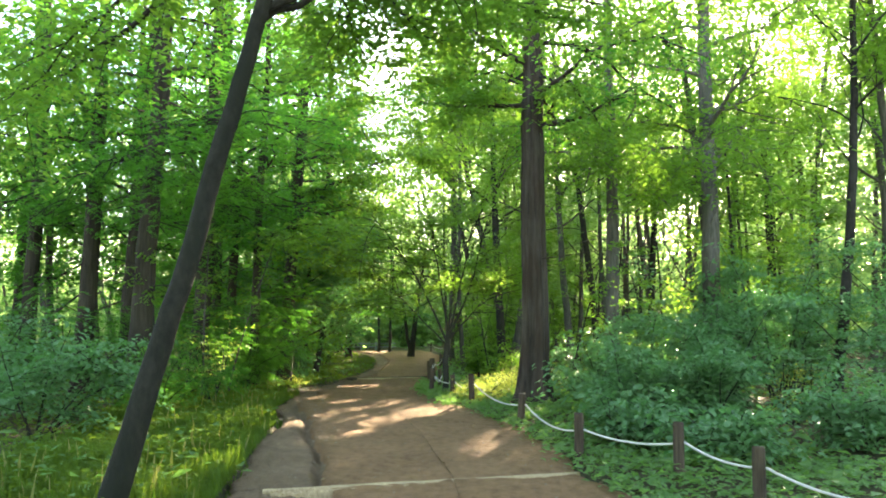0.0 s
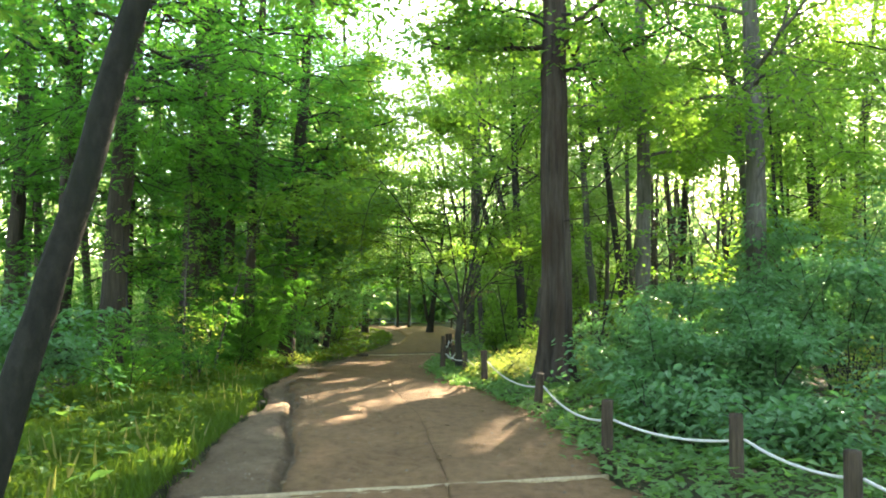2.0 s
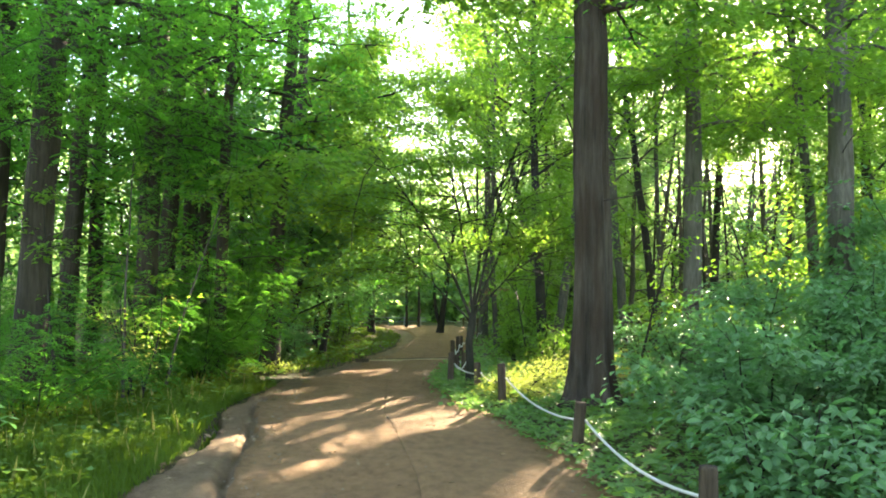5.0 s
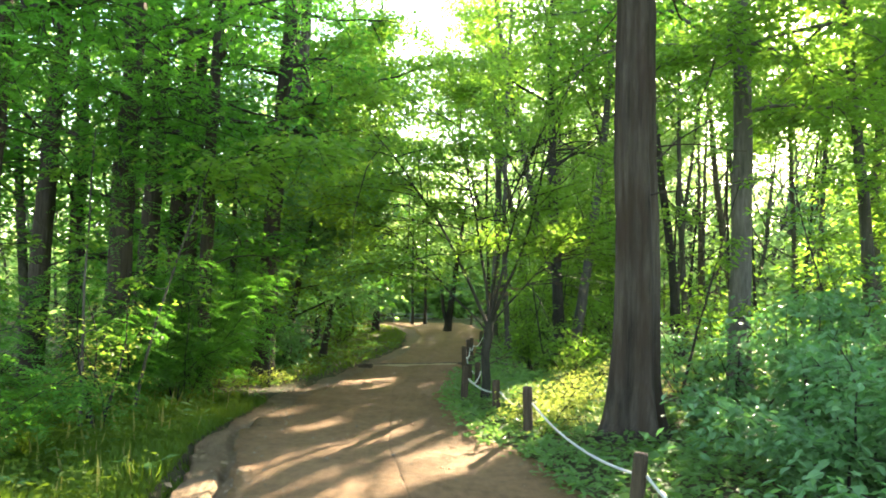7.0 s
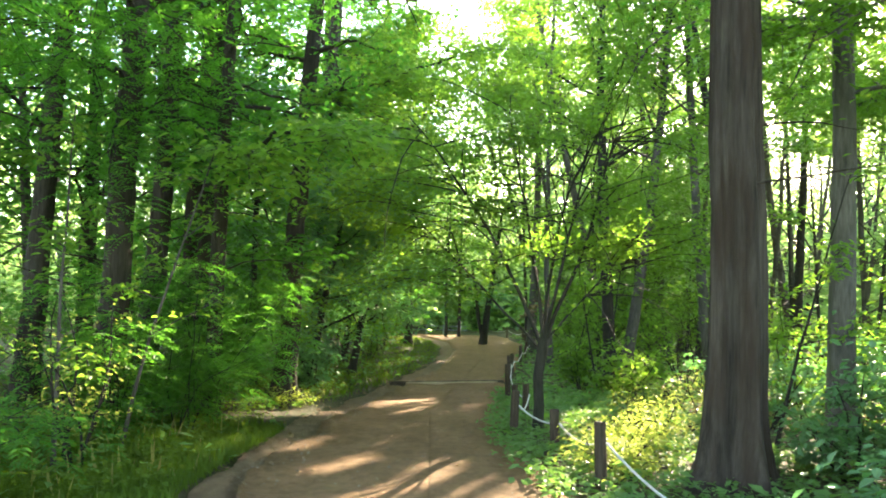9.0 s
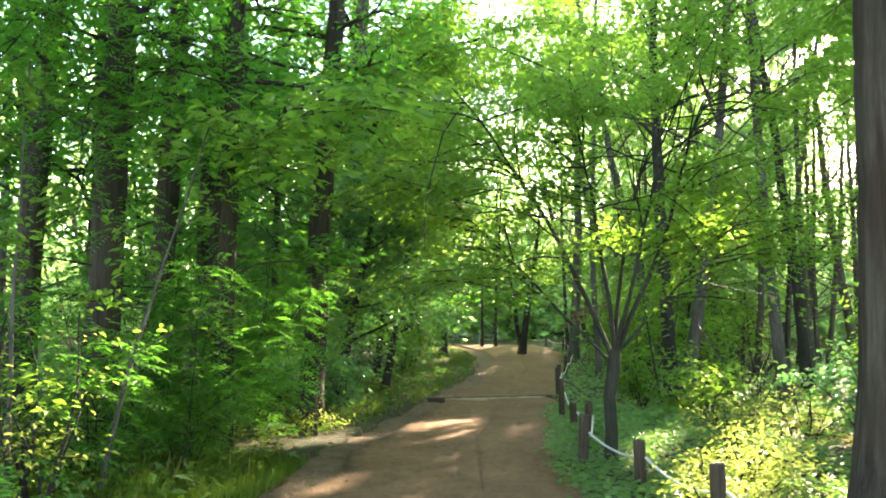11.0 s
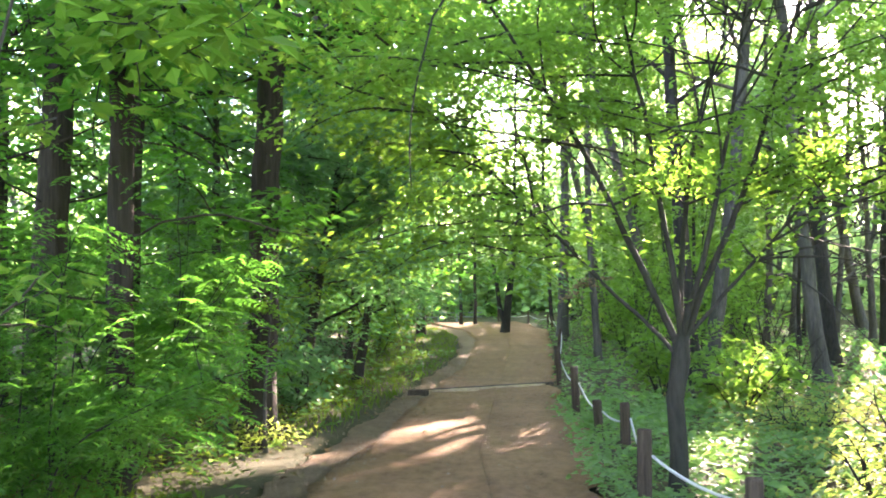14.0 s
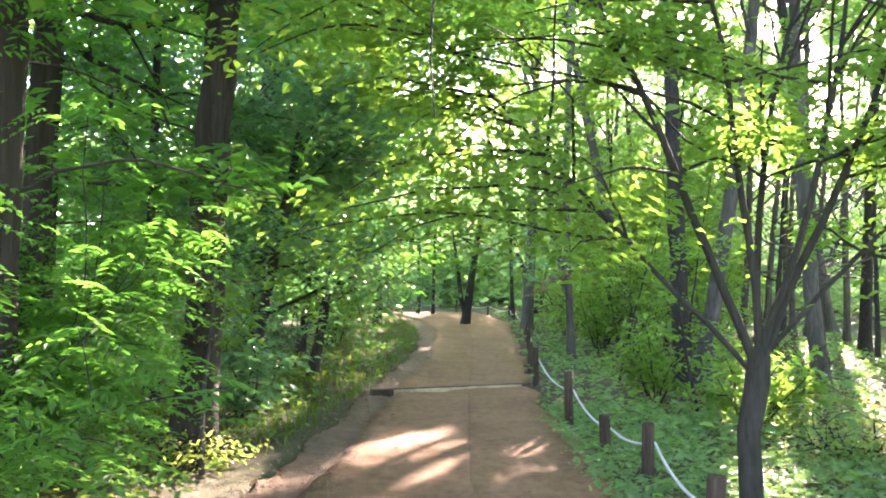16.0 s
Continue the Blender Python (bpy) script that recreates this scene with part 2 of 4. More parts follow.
SPOTS = [
    # sunlit places: x, y, z, radius of the gap in the crowns that lets the sun through
    (-0.75, 13.3, 0, 0.34), (-1.2, 11.6, 0, 0.16), (-0.4, 13.9, 0, 0.29), (-1.1, 15.7, 0, 0.26), (-1.5, 14.6, 0, 0.18), (-0.5, 15.2, 0, 0.45),
    (-1.8, 21.9, -0.15, 0.26), (-2.2, 22.8, -0.2, 0.42), (-3.2, 20.9, -0.1, 0.29), (-0.95, 22.9, -0.2, 0.17), (-1.95, 16.3, 0, 0.22), (-2.6, 17.5, 0, 0.16),
    (-3.1, 12, 0.1, 0.3), (-4, 11, 0.2, 0.3), (-3.3, 9, 0.1, 0.2), (0.5, 16.2, 0.2, 0.5), (0.9, 17.2, 0.3, 0.5), (-3.75, 20.4, 0.1, 0.4), (-3.8, 21.6, 0.1, 0.5),
    (5.2, 12.6, 0.5, 0.5), (3.4, 25.2, -0.2, 1.8), (4.8, 22.6, 0.5, 1.5), (6, 28.5, 1, 1.6), (2.6, 23.0, -0.2, 1.5), (3.8, 21.5, 0.3, 1.4), (1.7, 21.6, -0.1, 1.0), (4.0, 24.4, 1.5, 1.4), (5.4, 27.5, 2, 1.6), (1.2, 19.4, 0, 0.5), (4.6, 28, 0.5, 1.6), (-1.1, 12.5, 1.6, 0.45), (-1.5, 14, 1.6, 0.5), (-0.9, 11.2, 1.6, 0.25), (-4.2, 15.3, 0.9, 0.55), (-3.2, 28, 1.7, 1.1), (-3.0, 30, 2.5, 0.4),
    (0.3, 20.5, 2.6, 0.5), (1.4, 20, 2.5, 0.5), (-1, 21, 3, 0.3), (4.5, 26, 1.5, 1.3), (6, 23, 1, 1.2),
    (8.5, 27, 3, 1.6), (-3, 60, 2.5, 2.0),
    (6.6, 33, 0.6, 1.8), (9, 37, 0.5, 2.2), (5.2, 29.5, -0.3, 1.8), (5.8, 31.5, -0.3, 2.0), (6.4, 26, 0, 2.0), (7.6, 29, 0.5, 2.0), (3.6, 23.6, -0.2, 1.0),
]


def sunlit_gaps(c):
    """True for the leaves that stay: none hangs in the openings through which the sun comes down."""
    keep = np.ones(len(c), bool)
    s = np.array(TO_SUN)
    for x, y, z, r in SPOTS:
        d = c - (x, y, z)
        t = d @ s
        keep &= ~((t > 1.0) & (t < 44) & (np.linalg.norm(d - t[:, None] * s, axis=1) < r))
    keep[:1] = True
    return keep


def leaves_mesh(name, centres, axes, normals, lengths, mat, wide=0.5, shape="leaf", origin=(0, 0, 0), gaps=True):
    """Folded leaves: two faces on either side of the midrib."""
    keep = sunlit_gaps(centres + np.asarray(origin, float)) if gaps else np.ones(len(centres), bool)
    c, a, n, ln = centres[keep], axes[keep], normals[keep], lengths[keep][:, None]
    a = a / (np.linalg.norm(a, axis=1)[:, None] + 1e-9)
    side = np.cross(n, a)
    side /= np.linalg.norm(side, axis=1)[:, None] + 1e-9
    up = np.cross(a, side)
    if shape == "leaf":
        half = ln * wide / 2
        base, tip = c - a * ln / 2, c + a * ln / 2 - up * ln * 0.12
        l1, r1 = c - a * ln * 0.12 + side * half + up * ln * 0.07, c - a * ln * 0.12 - side * half + up * ln * 0.07
        l2, r2 = c + a * ln * 0.22 + side * half * 0.72 + up * ln * 0.03, c + a * ln * 0.22 - side * half * 0.72 + up * ln * 0.03
        v = np.stack([base, l1, l2, tip, r2, r1], 1).reshape(-1, 3)
        k = np.arange(len(c))[:, None] * 6
        loops = (k + np.array([[0, 3, 2, 1, 0, 5, 4, 3]])).ravel()
        return raw_mesh(name, v, loops, np.full(2 * len(c), 4), mat, False)
    half = ln * wide / 2
    v = np.stack([c - a * ln / 2, c + side * half + up * ln * 0.05, c + a * ln / 2 - up * ln * 0.08, c - side * half + up * ln * 0.05], 1).reshape(-1, 3)
    k = np.arange(len(c))[:, None] * 4
    loops = (k + np.array([[0, 2, 1, 0, 3, 2]])).ravel()
    return raw_mesh(name, v, loops, np.full(2 * len(c), 3), mat, False)


def clump_leaves(rng, points, per, spread, flat, size, droop=0.25, tilt=0.45):
    """Leaves in flat sprays round points."""
    m = len(points) * per
    off = rng.normal(size=(m, 3)) * spread * np.array([1, 1, flat])
    c = np.repeat(points, per, 0) + off
    ang = np.arctan2(off[:, 1], off[:, 0]) + rng.normal(size=m) * 0.8
    a = np.stack([np.cos(ang), np.sin(ang), -droop + rng.normal(size=m) * 0.25], -1)
    n = np.stack([rng.normal(size=m) * tilt, rng.normal(size=m) * tilt, np.ones(m)], -1)
    return c, a, n, size * rng.uniform(0.6, 1.25, m)


def frond_leaves(rng, points, per, spread, flat, size, pairs=7):
    """Feathery compound leaves: pairs of narrow leaflets along arching ribs."""
    m = len(points) * per
    off = rng.normal(size=(m, 3)) * spread * np.array([1, 1, flat])
    root = np.repeat(points, per, 0) + off
    ang = np.arctan2(off[:, 1], off[:, 0]) + rng.normal(size=m) * 0.7
    rib = np.stack([np.cos(ang), np.sin(ang), rng.normal(size=m) * 0.2 - 0.05], -1)
    side = np.stack([-np.sin(ang), np.cos(ang), rng.normal(size=m) * 0.15], -1)
    long = size * rng.uniform(2.5, 4.5, m)
    cs, axs, nrm, lens = [], [], [], []
    for i in range(pairs):
        u = (i + 0.6) / pairs
        for s in (-1, 1):
            ax = rib * 0.45 + side * s
            l = size * (1.1 - 0.65 * abs(u - 0.4)) * rng.uniform(0.8, 1.15, m)
            at = root + rib * (long * u)[:, None] + ax / 1.1 * (l * 0.5)[:, None]
            at[:, 2] -= long * 0.35 * u * u
            cs.append(at), axs.append(ax - np.array([0, 0, 0.2])), lens.append(l)
            nrm.append(np.stack([rng.normal(size=m) * 0.2, rng.normal(size=m) * 0.2, np.ones(m)], -1))
    return np.concatenate(cs), np.concatenate(axs), np.concatenate(nrm), np.concatenate(lens)


def bent(rng, start, way, length, steps, rise=0.0, wander=0.12):
    pts, p, d = [np.array(start, float)], np.array(start, float), np.array(way, float)
    d /= np.linalg.norm(d)
    for _ in range(steps):
        d = d + rng.normal(size=3) * wander + np.array([0, 0, rise])
        d /= np.linalg.norm(d)
        p = p + d * length / steps
        pts.append(p.copy())
    return np.array(pts)


def tree(at, r, height, crown_from, crown_r, limbs, label, category="tree", lean=(0.0, 0.0), bark_mat=None, leaf_mat=None, per=28, leaf=0.11,
         rise=0.05, flare=0.5, sides=14, seed=1, flat=0.3, dead=0, group="forest trees", lobes=None, ridges=0.05, limb_up=0.35, shape="leaf", twigs=4, spread=0.34, name="tree", curve=0.0, crown_to=None):
    rng = np.random.default_rng(seed)
    x, y = at
    z = float(ground_z(x, y)) - 0.05
    ob = thing(name, (x, y, z), label, category, group)
    steps = int(max(10, min(height / 0.22, 60)))
    t = np.linspace(0, 1, steps)
    h = height * t
    wob = np.cumsum(rng.normal(size=(steps, 2)) * 0.012 * height / steps * 3, 0)
    px = h * lean[0] + wob[:, 0] - curve * h * (1 - t) * 0.5
    py = h * lean[1] + wob[:, 1]
    trunk = np.stack([px, py, h], -1)
    rad = r * (1 - 0.72 * t) * (1 + flare * np.exp(-h / 0.35))
    part("trunk", Tubes().add(trunk, rad, sides, ridges, lobes, seed).mesh("trunk", bark_mat), ob)
    tips = []
    top = crown_to or height
    for k in range(limbs):
        hz = crown_from + (top - crown_from) * (k + rng.uniform(0, 0.8)) / limbs
        base = np.array([np.interp(hz, h, px), np.interp(hz, h, py), hz])
        az = k * 2.4 + rng.uniform(-0.5, 0.5)
        reach = crown_r * rng.uniform(0.6, 1.1) * (1 - 0.45 * (hz - crown_from) / max(0.1, height - crown_from))
        tb = Tubes()
        main = bent(rng, base, (math.cos(az), math.sin(az), limb_up), reach, 8, rise - 0.05, 0.13)
        r0 = float(np.interp(hz, h, rad)) * rng.uniform(0.28, 0.45)
        r0 = min(r0, 0.07)
        tb.add(main, np.linspace(r0, 0.006, 9), 5)
        for j in range(twigs):
            s = rng.integers(2, 8)
            d = main[s] - main[s - 1]
            d = d / np.linalg.norm(d) + rng.normal(size=3) * 0.6
            tw = bent(rng, main[s], d, reach * rng.uniform(0.25, 0.5), 5, -0.02, 0.15)
            tb.add(tw, np.linspace(r0 * 0.4 + 0.004, 0.003, 6), 3)
            tips.append(tw[2:])
        tips.append(main[3:])
        part("limb", tb.mesh("limb", bark_mat), ob)
    for k in range(dead):
        hz = rng.uniform(1.4, crown_from + 3.5)
        base = np.array([np.interp(hz, h, px), np.interp(hz, h, py), hz])
        az = rng.uniform(0, 6.28)
        tb = Tubes().add(bent(rng, base, (math.cos(az), math.sin(az), 0.25), rng.uniform(0.7, 2.6), 8, -0.03, 0.12), np.linspace(0.013, 0.003, 9), 4)
        part("dead_branch", tb.mesh("dead_branch", bark_mat), ob)
    if tips and leaf_mat:
        pts = np.concatenate(tips)
        c, a, n, ln = clump_leaves(rng, pts, per, spread, flat, leaf)
        tagged(part("crown", leaves_mesh("crown", c, a, n, ln, leaf_mat, 0.5, shape, (x, y, z)), ob), kind="stuff")
    return ob


def limb_to(ob, from_height, target, leaf_mat, bark_mat, seed, per=20, leaf=0.11, twigs=9, spread=0.26):
    """A long limb of a standing tree that reaches out to a place and hangs its sprays along the way."""
    rng = np.random.default_rng(seed)
    root = np.array(ob.location)
    trunk = [ch for ch in ob.children if ch.name.startswith("trunk")][0]
    co = np.array([v.co for v in trunk.data.vertices])
    ring = co[np.abs(co[:, 2] - from_height) < 0.35]
    start = np.array([ring[:, 0].mean(), ring[:, 1].mean(), from_height])
    end = np.array(target, float) - root
    u = np.linspace(0, 1, 12)[:, None]
    line = start * (1 - u) + end * u + np.array([0, 0, 1.0]) * (0.35 * np.sin(u * math.pi)) + rng.normal(size=(12, 3)) * 0.06 * np.sin(u * math.pi)
    reach = float(np.linalg.norm(end - start))
    tb = Tubes().add(line, np.linspace(0.016 + 0.008 * reach, 0.005, 12), 6)
    tips = [line[6:]]
    for j in range(twigs):
        s = rng.integers(4, 12)
        d = (end - start) / reach * 0.7 + rng.normal(size=3) * np.array([0.7, 0.7, 0.2]) - np.array([0, 0, 0.12])
        tw = bent(rng, line[s], d, rng.uniform(0.5, 1.5), 7, -0.04, 0.12)
        tb.add(tw, np.linspace(0.009, 0.002, 8), 3)
        tips.append(tw[1:])
    limb = part("limb", tb.mesh("limb", bark_mat), ob)
    pts = np.concatenate(tips)
    feathery = leaf_mat is LEAF_CONIFER
    c, a, n, ln = frond_leaves(rng, pts, 2, spread, 0.4, 0.07) if feathery else clump_leaves(rng, pts, per, spread, 0.22, leaf)
    tagged(part("spray", leaves_mesh("spray", c, a, n, ln, leaf_mat, 0.38 if feathery else 0.52, "leaf" if leaf < 0.15 and not feathery else "diamond", tuple(root)), limb), kind="stuff")


def shrub(at, radius, height, count, leaf_mat, label, leaf=0.085, seed=1, stems=7, flat=0.28, category="shrub", wide=0.55, spread=0.16):
    rng = np.random.default_rng(seed)
    x, y = at
    z = float(ground_z(x, y)) - 0.03
    ob = thing("shrub", (x, y, z), label, category, "understorey shrubs")
    tips = []
    for k in range(stems):
        tb = Tubes()
        az = k * 2.4 + rng.uniform(-0.4, 0.4)
        out = radius / max(0.2, height) * rng.uniform(0.25, 1.05)
        st = bent(rng, (0.08 * math.cos(az), 0.08 * math.sin(az), 0), (out * math.cos(az), out * math.sin(az), 1), height * rng.uniform(0.75, 1.15), 9, -0.03, 0.12)
        tb.add(st, np.linspace(0.016, 0.004, 10) * (0.6 if leaf_mat is LEAF_CONIFER else 1.0), 5)
        tips.append(st[3:])
        for j in range(5):
            s = rng.integers(2, 9)
            d = (st[s] - st[s - 1]) / np.linalg.norm(st[s] - st[s - 1]) * 0.4 + rng.normal(size=3) * np.array([1, 1, 0.4])
            tw = bent(rng, st[s], d, radius * rng.uniform(0.3, 0.65), 5, -0.03, 0.15)
            tb.add(tw, np.linspace(0.007, 0.002, 6) * (0.6 if leaf_mat is LEAF_CONIFER else 1.0), 4)
            tips.append(tw[1:])
        part("stem", tb.mesh("stem", BARK_DARK), ob)
    pts = np.concatenate(tips)
    pts = pts[pts[:, 2] > 0.1]
    per = max(3, int(count / len(pts)))
    feathery = leaf_mat is LEAF_CONIFER
    if feathery:
        c, a, n, ln = frond_leaves(rng, pts, max(1, round(count * 0.25 / len(pts))), spread, 0.5, 0.075)
    else:
        c, a, n, ln = clump_leaves(rng, pts, per, spread, flat, leaf, 0.3, 0.32)
    c[:, 2] = np.maximum(c[:, 2], 0.05)
    tagged(part("foliage", leaves_mesh("foliage", c, a, n, ln, leaf_mat, 0.36 if feathery else wide, "diamond" if feathery or leaf > 0.12 else "leaf", (x, y, z), y > 26), ob), kind="stuff")
    return ob


# ---- ground and path ----


def spaced(lo, hi, fine_lo, fine_hi, step, far):
    mid = np.arange(fine_lo, fine_hi + step, step)
    k = np.linspace(0, 1, far) ** 2.5
    return np.concatenate([(fine_lo + (lo - fine_lo) * k[1:])[::-1], mid, fine_hi + (hi - fine_hi) * k[1:]])


gx, gy = np.meshgrid(spaced(-600, 600, -12, 12, 0.2, 25), spaced(-400, 900, -4, 52, 0.28, 25), indexing="ij")
tagged(new("ground", grid_mesh("ground", gx, gy, ground_z(gx, gy), SOIL)), "dark forest soil with leaf litter", "ground", kind="structure")


def strip(name, left, right, lift, mat, label, across=12, seed=0, ragged=(0.05, 0.05), ridge=0.02, drop=(0.12, 0.12), lip=False, fall=0.0):
    rng = np.random.default_rng(seed)
    ys = np.arange(-7.5, 57.5, 0.12)
    l, r = along(ys, left), along(ys, right)
    wig = lambda k: ragged[k] * (np.convolve(rng.normal(size=len(ys) + 8), np.ones(9) / 3, "valid"))
    l, r = l + wig(0), r + wig(1)
    u = np.linspace(0, 1, across)
    if lip:
        u[1], u[-2] = 0.018, 0.982
    u = u[:, None]
    xs = l[None] * (1 - u) + r[None] * u
    yy = np.tile(ys, (across, 1))
    edge = np.minimum(np.arange(across), np.arange(across)[::-1])[:, None]
    rough = 0.016 * np.sin(0.9 * yy + 2.7 * xs) * np.sin(3.3 * xs) + 0.012 * np.sin(2.1 * xs + 1.7 * yy) + 0.008 * np.sin(5.3 * yy - 3 * xs) + 0.005 * rng.normal(size=xs.shape)
    outer = np.where(np.arange(across)[:, None] < across / 2, drop[0], drop[1])
    z = along(yy, FALL) + lift - fall * u**3 + rough + ridge * (edge == 1) - outer * (edge == 0)
    if fall:
        rut = xs - along(yy, MAT_L) + 0.05 + 0.03 * np.sin(2.3 * yy)
        z -= (0.07 + 0.02 * np.sin(5.1 * yy)) * np.exp(-((rut / 0.055) ** 2)) * np.clip((17 - yy) / 3, 0.15, 1)
    return tagged(new(name, grid_mesh(name, xs, yy, z, mat)), label, "path", kind="structure")


strip("path_verge", [(y, x) for y, x in DIRT_L], [(y, x + 0.25) for y, x in MAT_L], -0.03, DIRT, "bare grey-brown dirt strip beside the path mat", 40, 3, (0.07, 0.02), 0.0, (0.12, 0.12), False, 0.05)
strip("path_mat", MAT_L, [(y, x - 0.001) for y, x in SEAM], 0.0, MAT, "brown coir path mat trodden with sandy soil", 14, 4, (0.05, 0.0), 0.006, (0.14, 0.007), True)
strip("path_mat_2", [(y, x + 0.001) for y, x in SEAM], MAT_R, 0.0, MAT, "brown coir path mat trodden with sandy soil", 14, 5, (0.0, 0.085), 0.003, (0.007, 0.07), True)

# ---- timber steps and rope fence ----


def beam(a, b, width, height, seed=0, mat=TIMBER):
    """A weathered batten from a to b with worn edges."""
    rng = np.random.default_rng(seed)
    a, b = np.array(a, float), np.array(b, float)
    n = 24
    d = (b - a) / np.linalg.norm(b - a)
    s = np.cross((0, 0, 1), d)
    s /= np.linalg.norm(s)
    k = 0.012
    prof = [(-width / 2, 0), (-width / 2, height - k), (-width / 2 + k, height), (width / 2 - k, height), (width / 2, height - k), (width / 2, 0)]
    v = []
    for i in range(n):
        p = a + (b - a) * i / (n - 1)
        for u, w in prof:
            v.append(p + s * (u + rng.normal() * 0.003) + np.array([0, 0, w + rng.normal() * 0.003]))
    q = [[i * 6 + j, (i + 1) * 6 + j, (i + 1) * 6 + (j + 1) % 6, i * 6 + (j + 1) % 6] for i in range(n - 1) for j in range(6)]
    e = (n - 1) * 6
    q += [[0, 1, 2, 5], [2, 3, 4, 5], [e + 5, e + 2, e + 1, e], [e + 5, e + 4, e + 3, e + 2]]
    return quads_mesh("beam", np.array(v), q, mat, False)


def timber_step(a, b, label, lift=0.0, beam_mat=TIMBER):
    za, zb = along(a[1], FALL) + lift, along(b[1], FALL) + lift
    ob = thing("timber_step", (0, 0, 0), label, "step", "timber path steps")
    part("beam", beam((a[0], a[1], za - 0.095), (b[0], b[1], zb - 0.095), 0.045, 0.118, 1, beam_mat), ob)
    m = 0.42 if beam_mat is TIMBER else 0.06
    part("batten", beam((a[0] + 0.09, a[1] - (0.1 if beam_mat is TIMBER else 0.03), za - 0.105), (a[0] + (b[0] - a[0]) * (1 - m), a[1] + (b[1] - a[1]) * (1 - m) - 0.045, zb - 0.105), 0.03, 0.112, 2), ob)
    if beam_mat is not TIMBER:
        part("block", beam((a[0] - 0.06, a[1] - 0.05, za - 0.12), (a[0] + 0.3, a[1] + 0.03, za - 0.12), 0.11, 0.15, 3, beam_mat), ob, "end block, shade of its underside put into the dark colour")


timber_step((-1.64, 7.68), (1.38, 8.55), "weathered timber step edging laid across the path mat", -0.006)
timber_step((-3.12, 27.4), (-0.55, 28.9), "weathered timber step edging with its end proud of the dirt", 0.04, TIMBER_SHADED)

POSTS = [(2.62, 7.0, 0.5), (2.28, 8.15, 0.56), (1.5, 9.3, 0.52), (1.14, 12.4, 0.47), (0.54, 15.7, 0.54), (0.21, 17.55, 0.45), (-0.26, 18.75, 0.55), (-0.08, 21.3, 0.47), (-0.24, 22.5, 0.38),
         (-0.39, 24.3, 0.66), (-0.4, 29.3, 0.66), (-0.36, 31.5, 0.62), (-0.1, 35.8, 0.66), (0.1, 40.5, 0.6), (0.3, 44.5, 0.6), (0.2, 49.0, 0.6), (0.1, 52.0, 0.6), (-0.8, 55.6, 0.6), (-2.4, 58.0, 0.6)]
fence = thing("rope_fence", (0, 0, 0), "low fence of brown wooden posts joined by white rope", "fence")
rope_at = []
for i, (x, y, h) in enumerate(POSTS):
    z = float(along(y, FALL))
    rng = np.random.default_rng(i)
    tilt = rng.normal(size=2) * 0.035
    hs = np.array([-0.15, 0, 0.2, 0.4, 0.75, 0.97, 1.0, 1.0]) * h
    rr = 0.055 * np.array([1.05, 1.05, 1, 1, 0.98, 0.97, 0.9, 0.001])
    pts = np.stack([x + hs * tilt[0], y + hs * tilt[1], z + hs + np.array([0, 0, 0, 0, 0, 0, 0.002, 0.006])], -1)
    part("post", Tubes().add(pts, rr, 12, 0.02, None, i).mesh("post", POST_WOOD), fence)
    rope_at.append(np.array([x + h * 0.62 * tilt[0] + 0.055, y + h * 0.62 * tilt[1] - 0.03, z + h * 0.66]))
rope_at.insert(0, np.array([3.1, 5.2, 0.4]))
for a, b in zip(rope_at, rope_at[1:]):
    u = np.linspace(0, 1, 17)[:, None]
    p = a * (1 - u) + b * u
    p[:, 2] -= 0.10 * 4 * (u * (1 - u))[:, 0] * min(1.3, np.linalg.norm(b - a) / 2)
    part("rope", Tubes().add(p, np.full(17, 0.0115), 7, 0.03).mesh("rope", ROPE), fence, "sagging white rope")

# ---- trees that can be told apart ----


def fluted(a, t):
    deep = np.exp(-t * 5.0)
    return 1 + deep * (0.16 * np.cos(2 * a + 0.6) + 0.16 * np.cos(5 * a + 1.3) + 0.08 * np.cos(9 * a)) + 0.06 * np.cos(3 * a) + 0.045 * np.cos(7 * a + 3 * t) + 0.025 * np.cos(13 * a - 6 * t) - 0.34 * np.exp(-((a - 2.8 - 0.5 * t) / 0.2) ** 2) * np.exp(-t * 2.0)


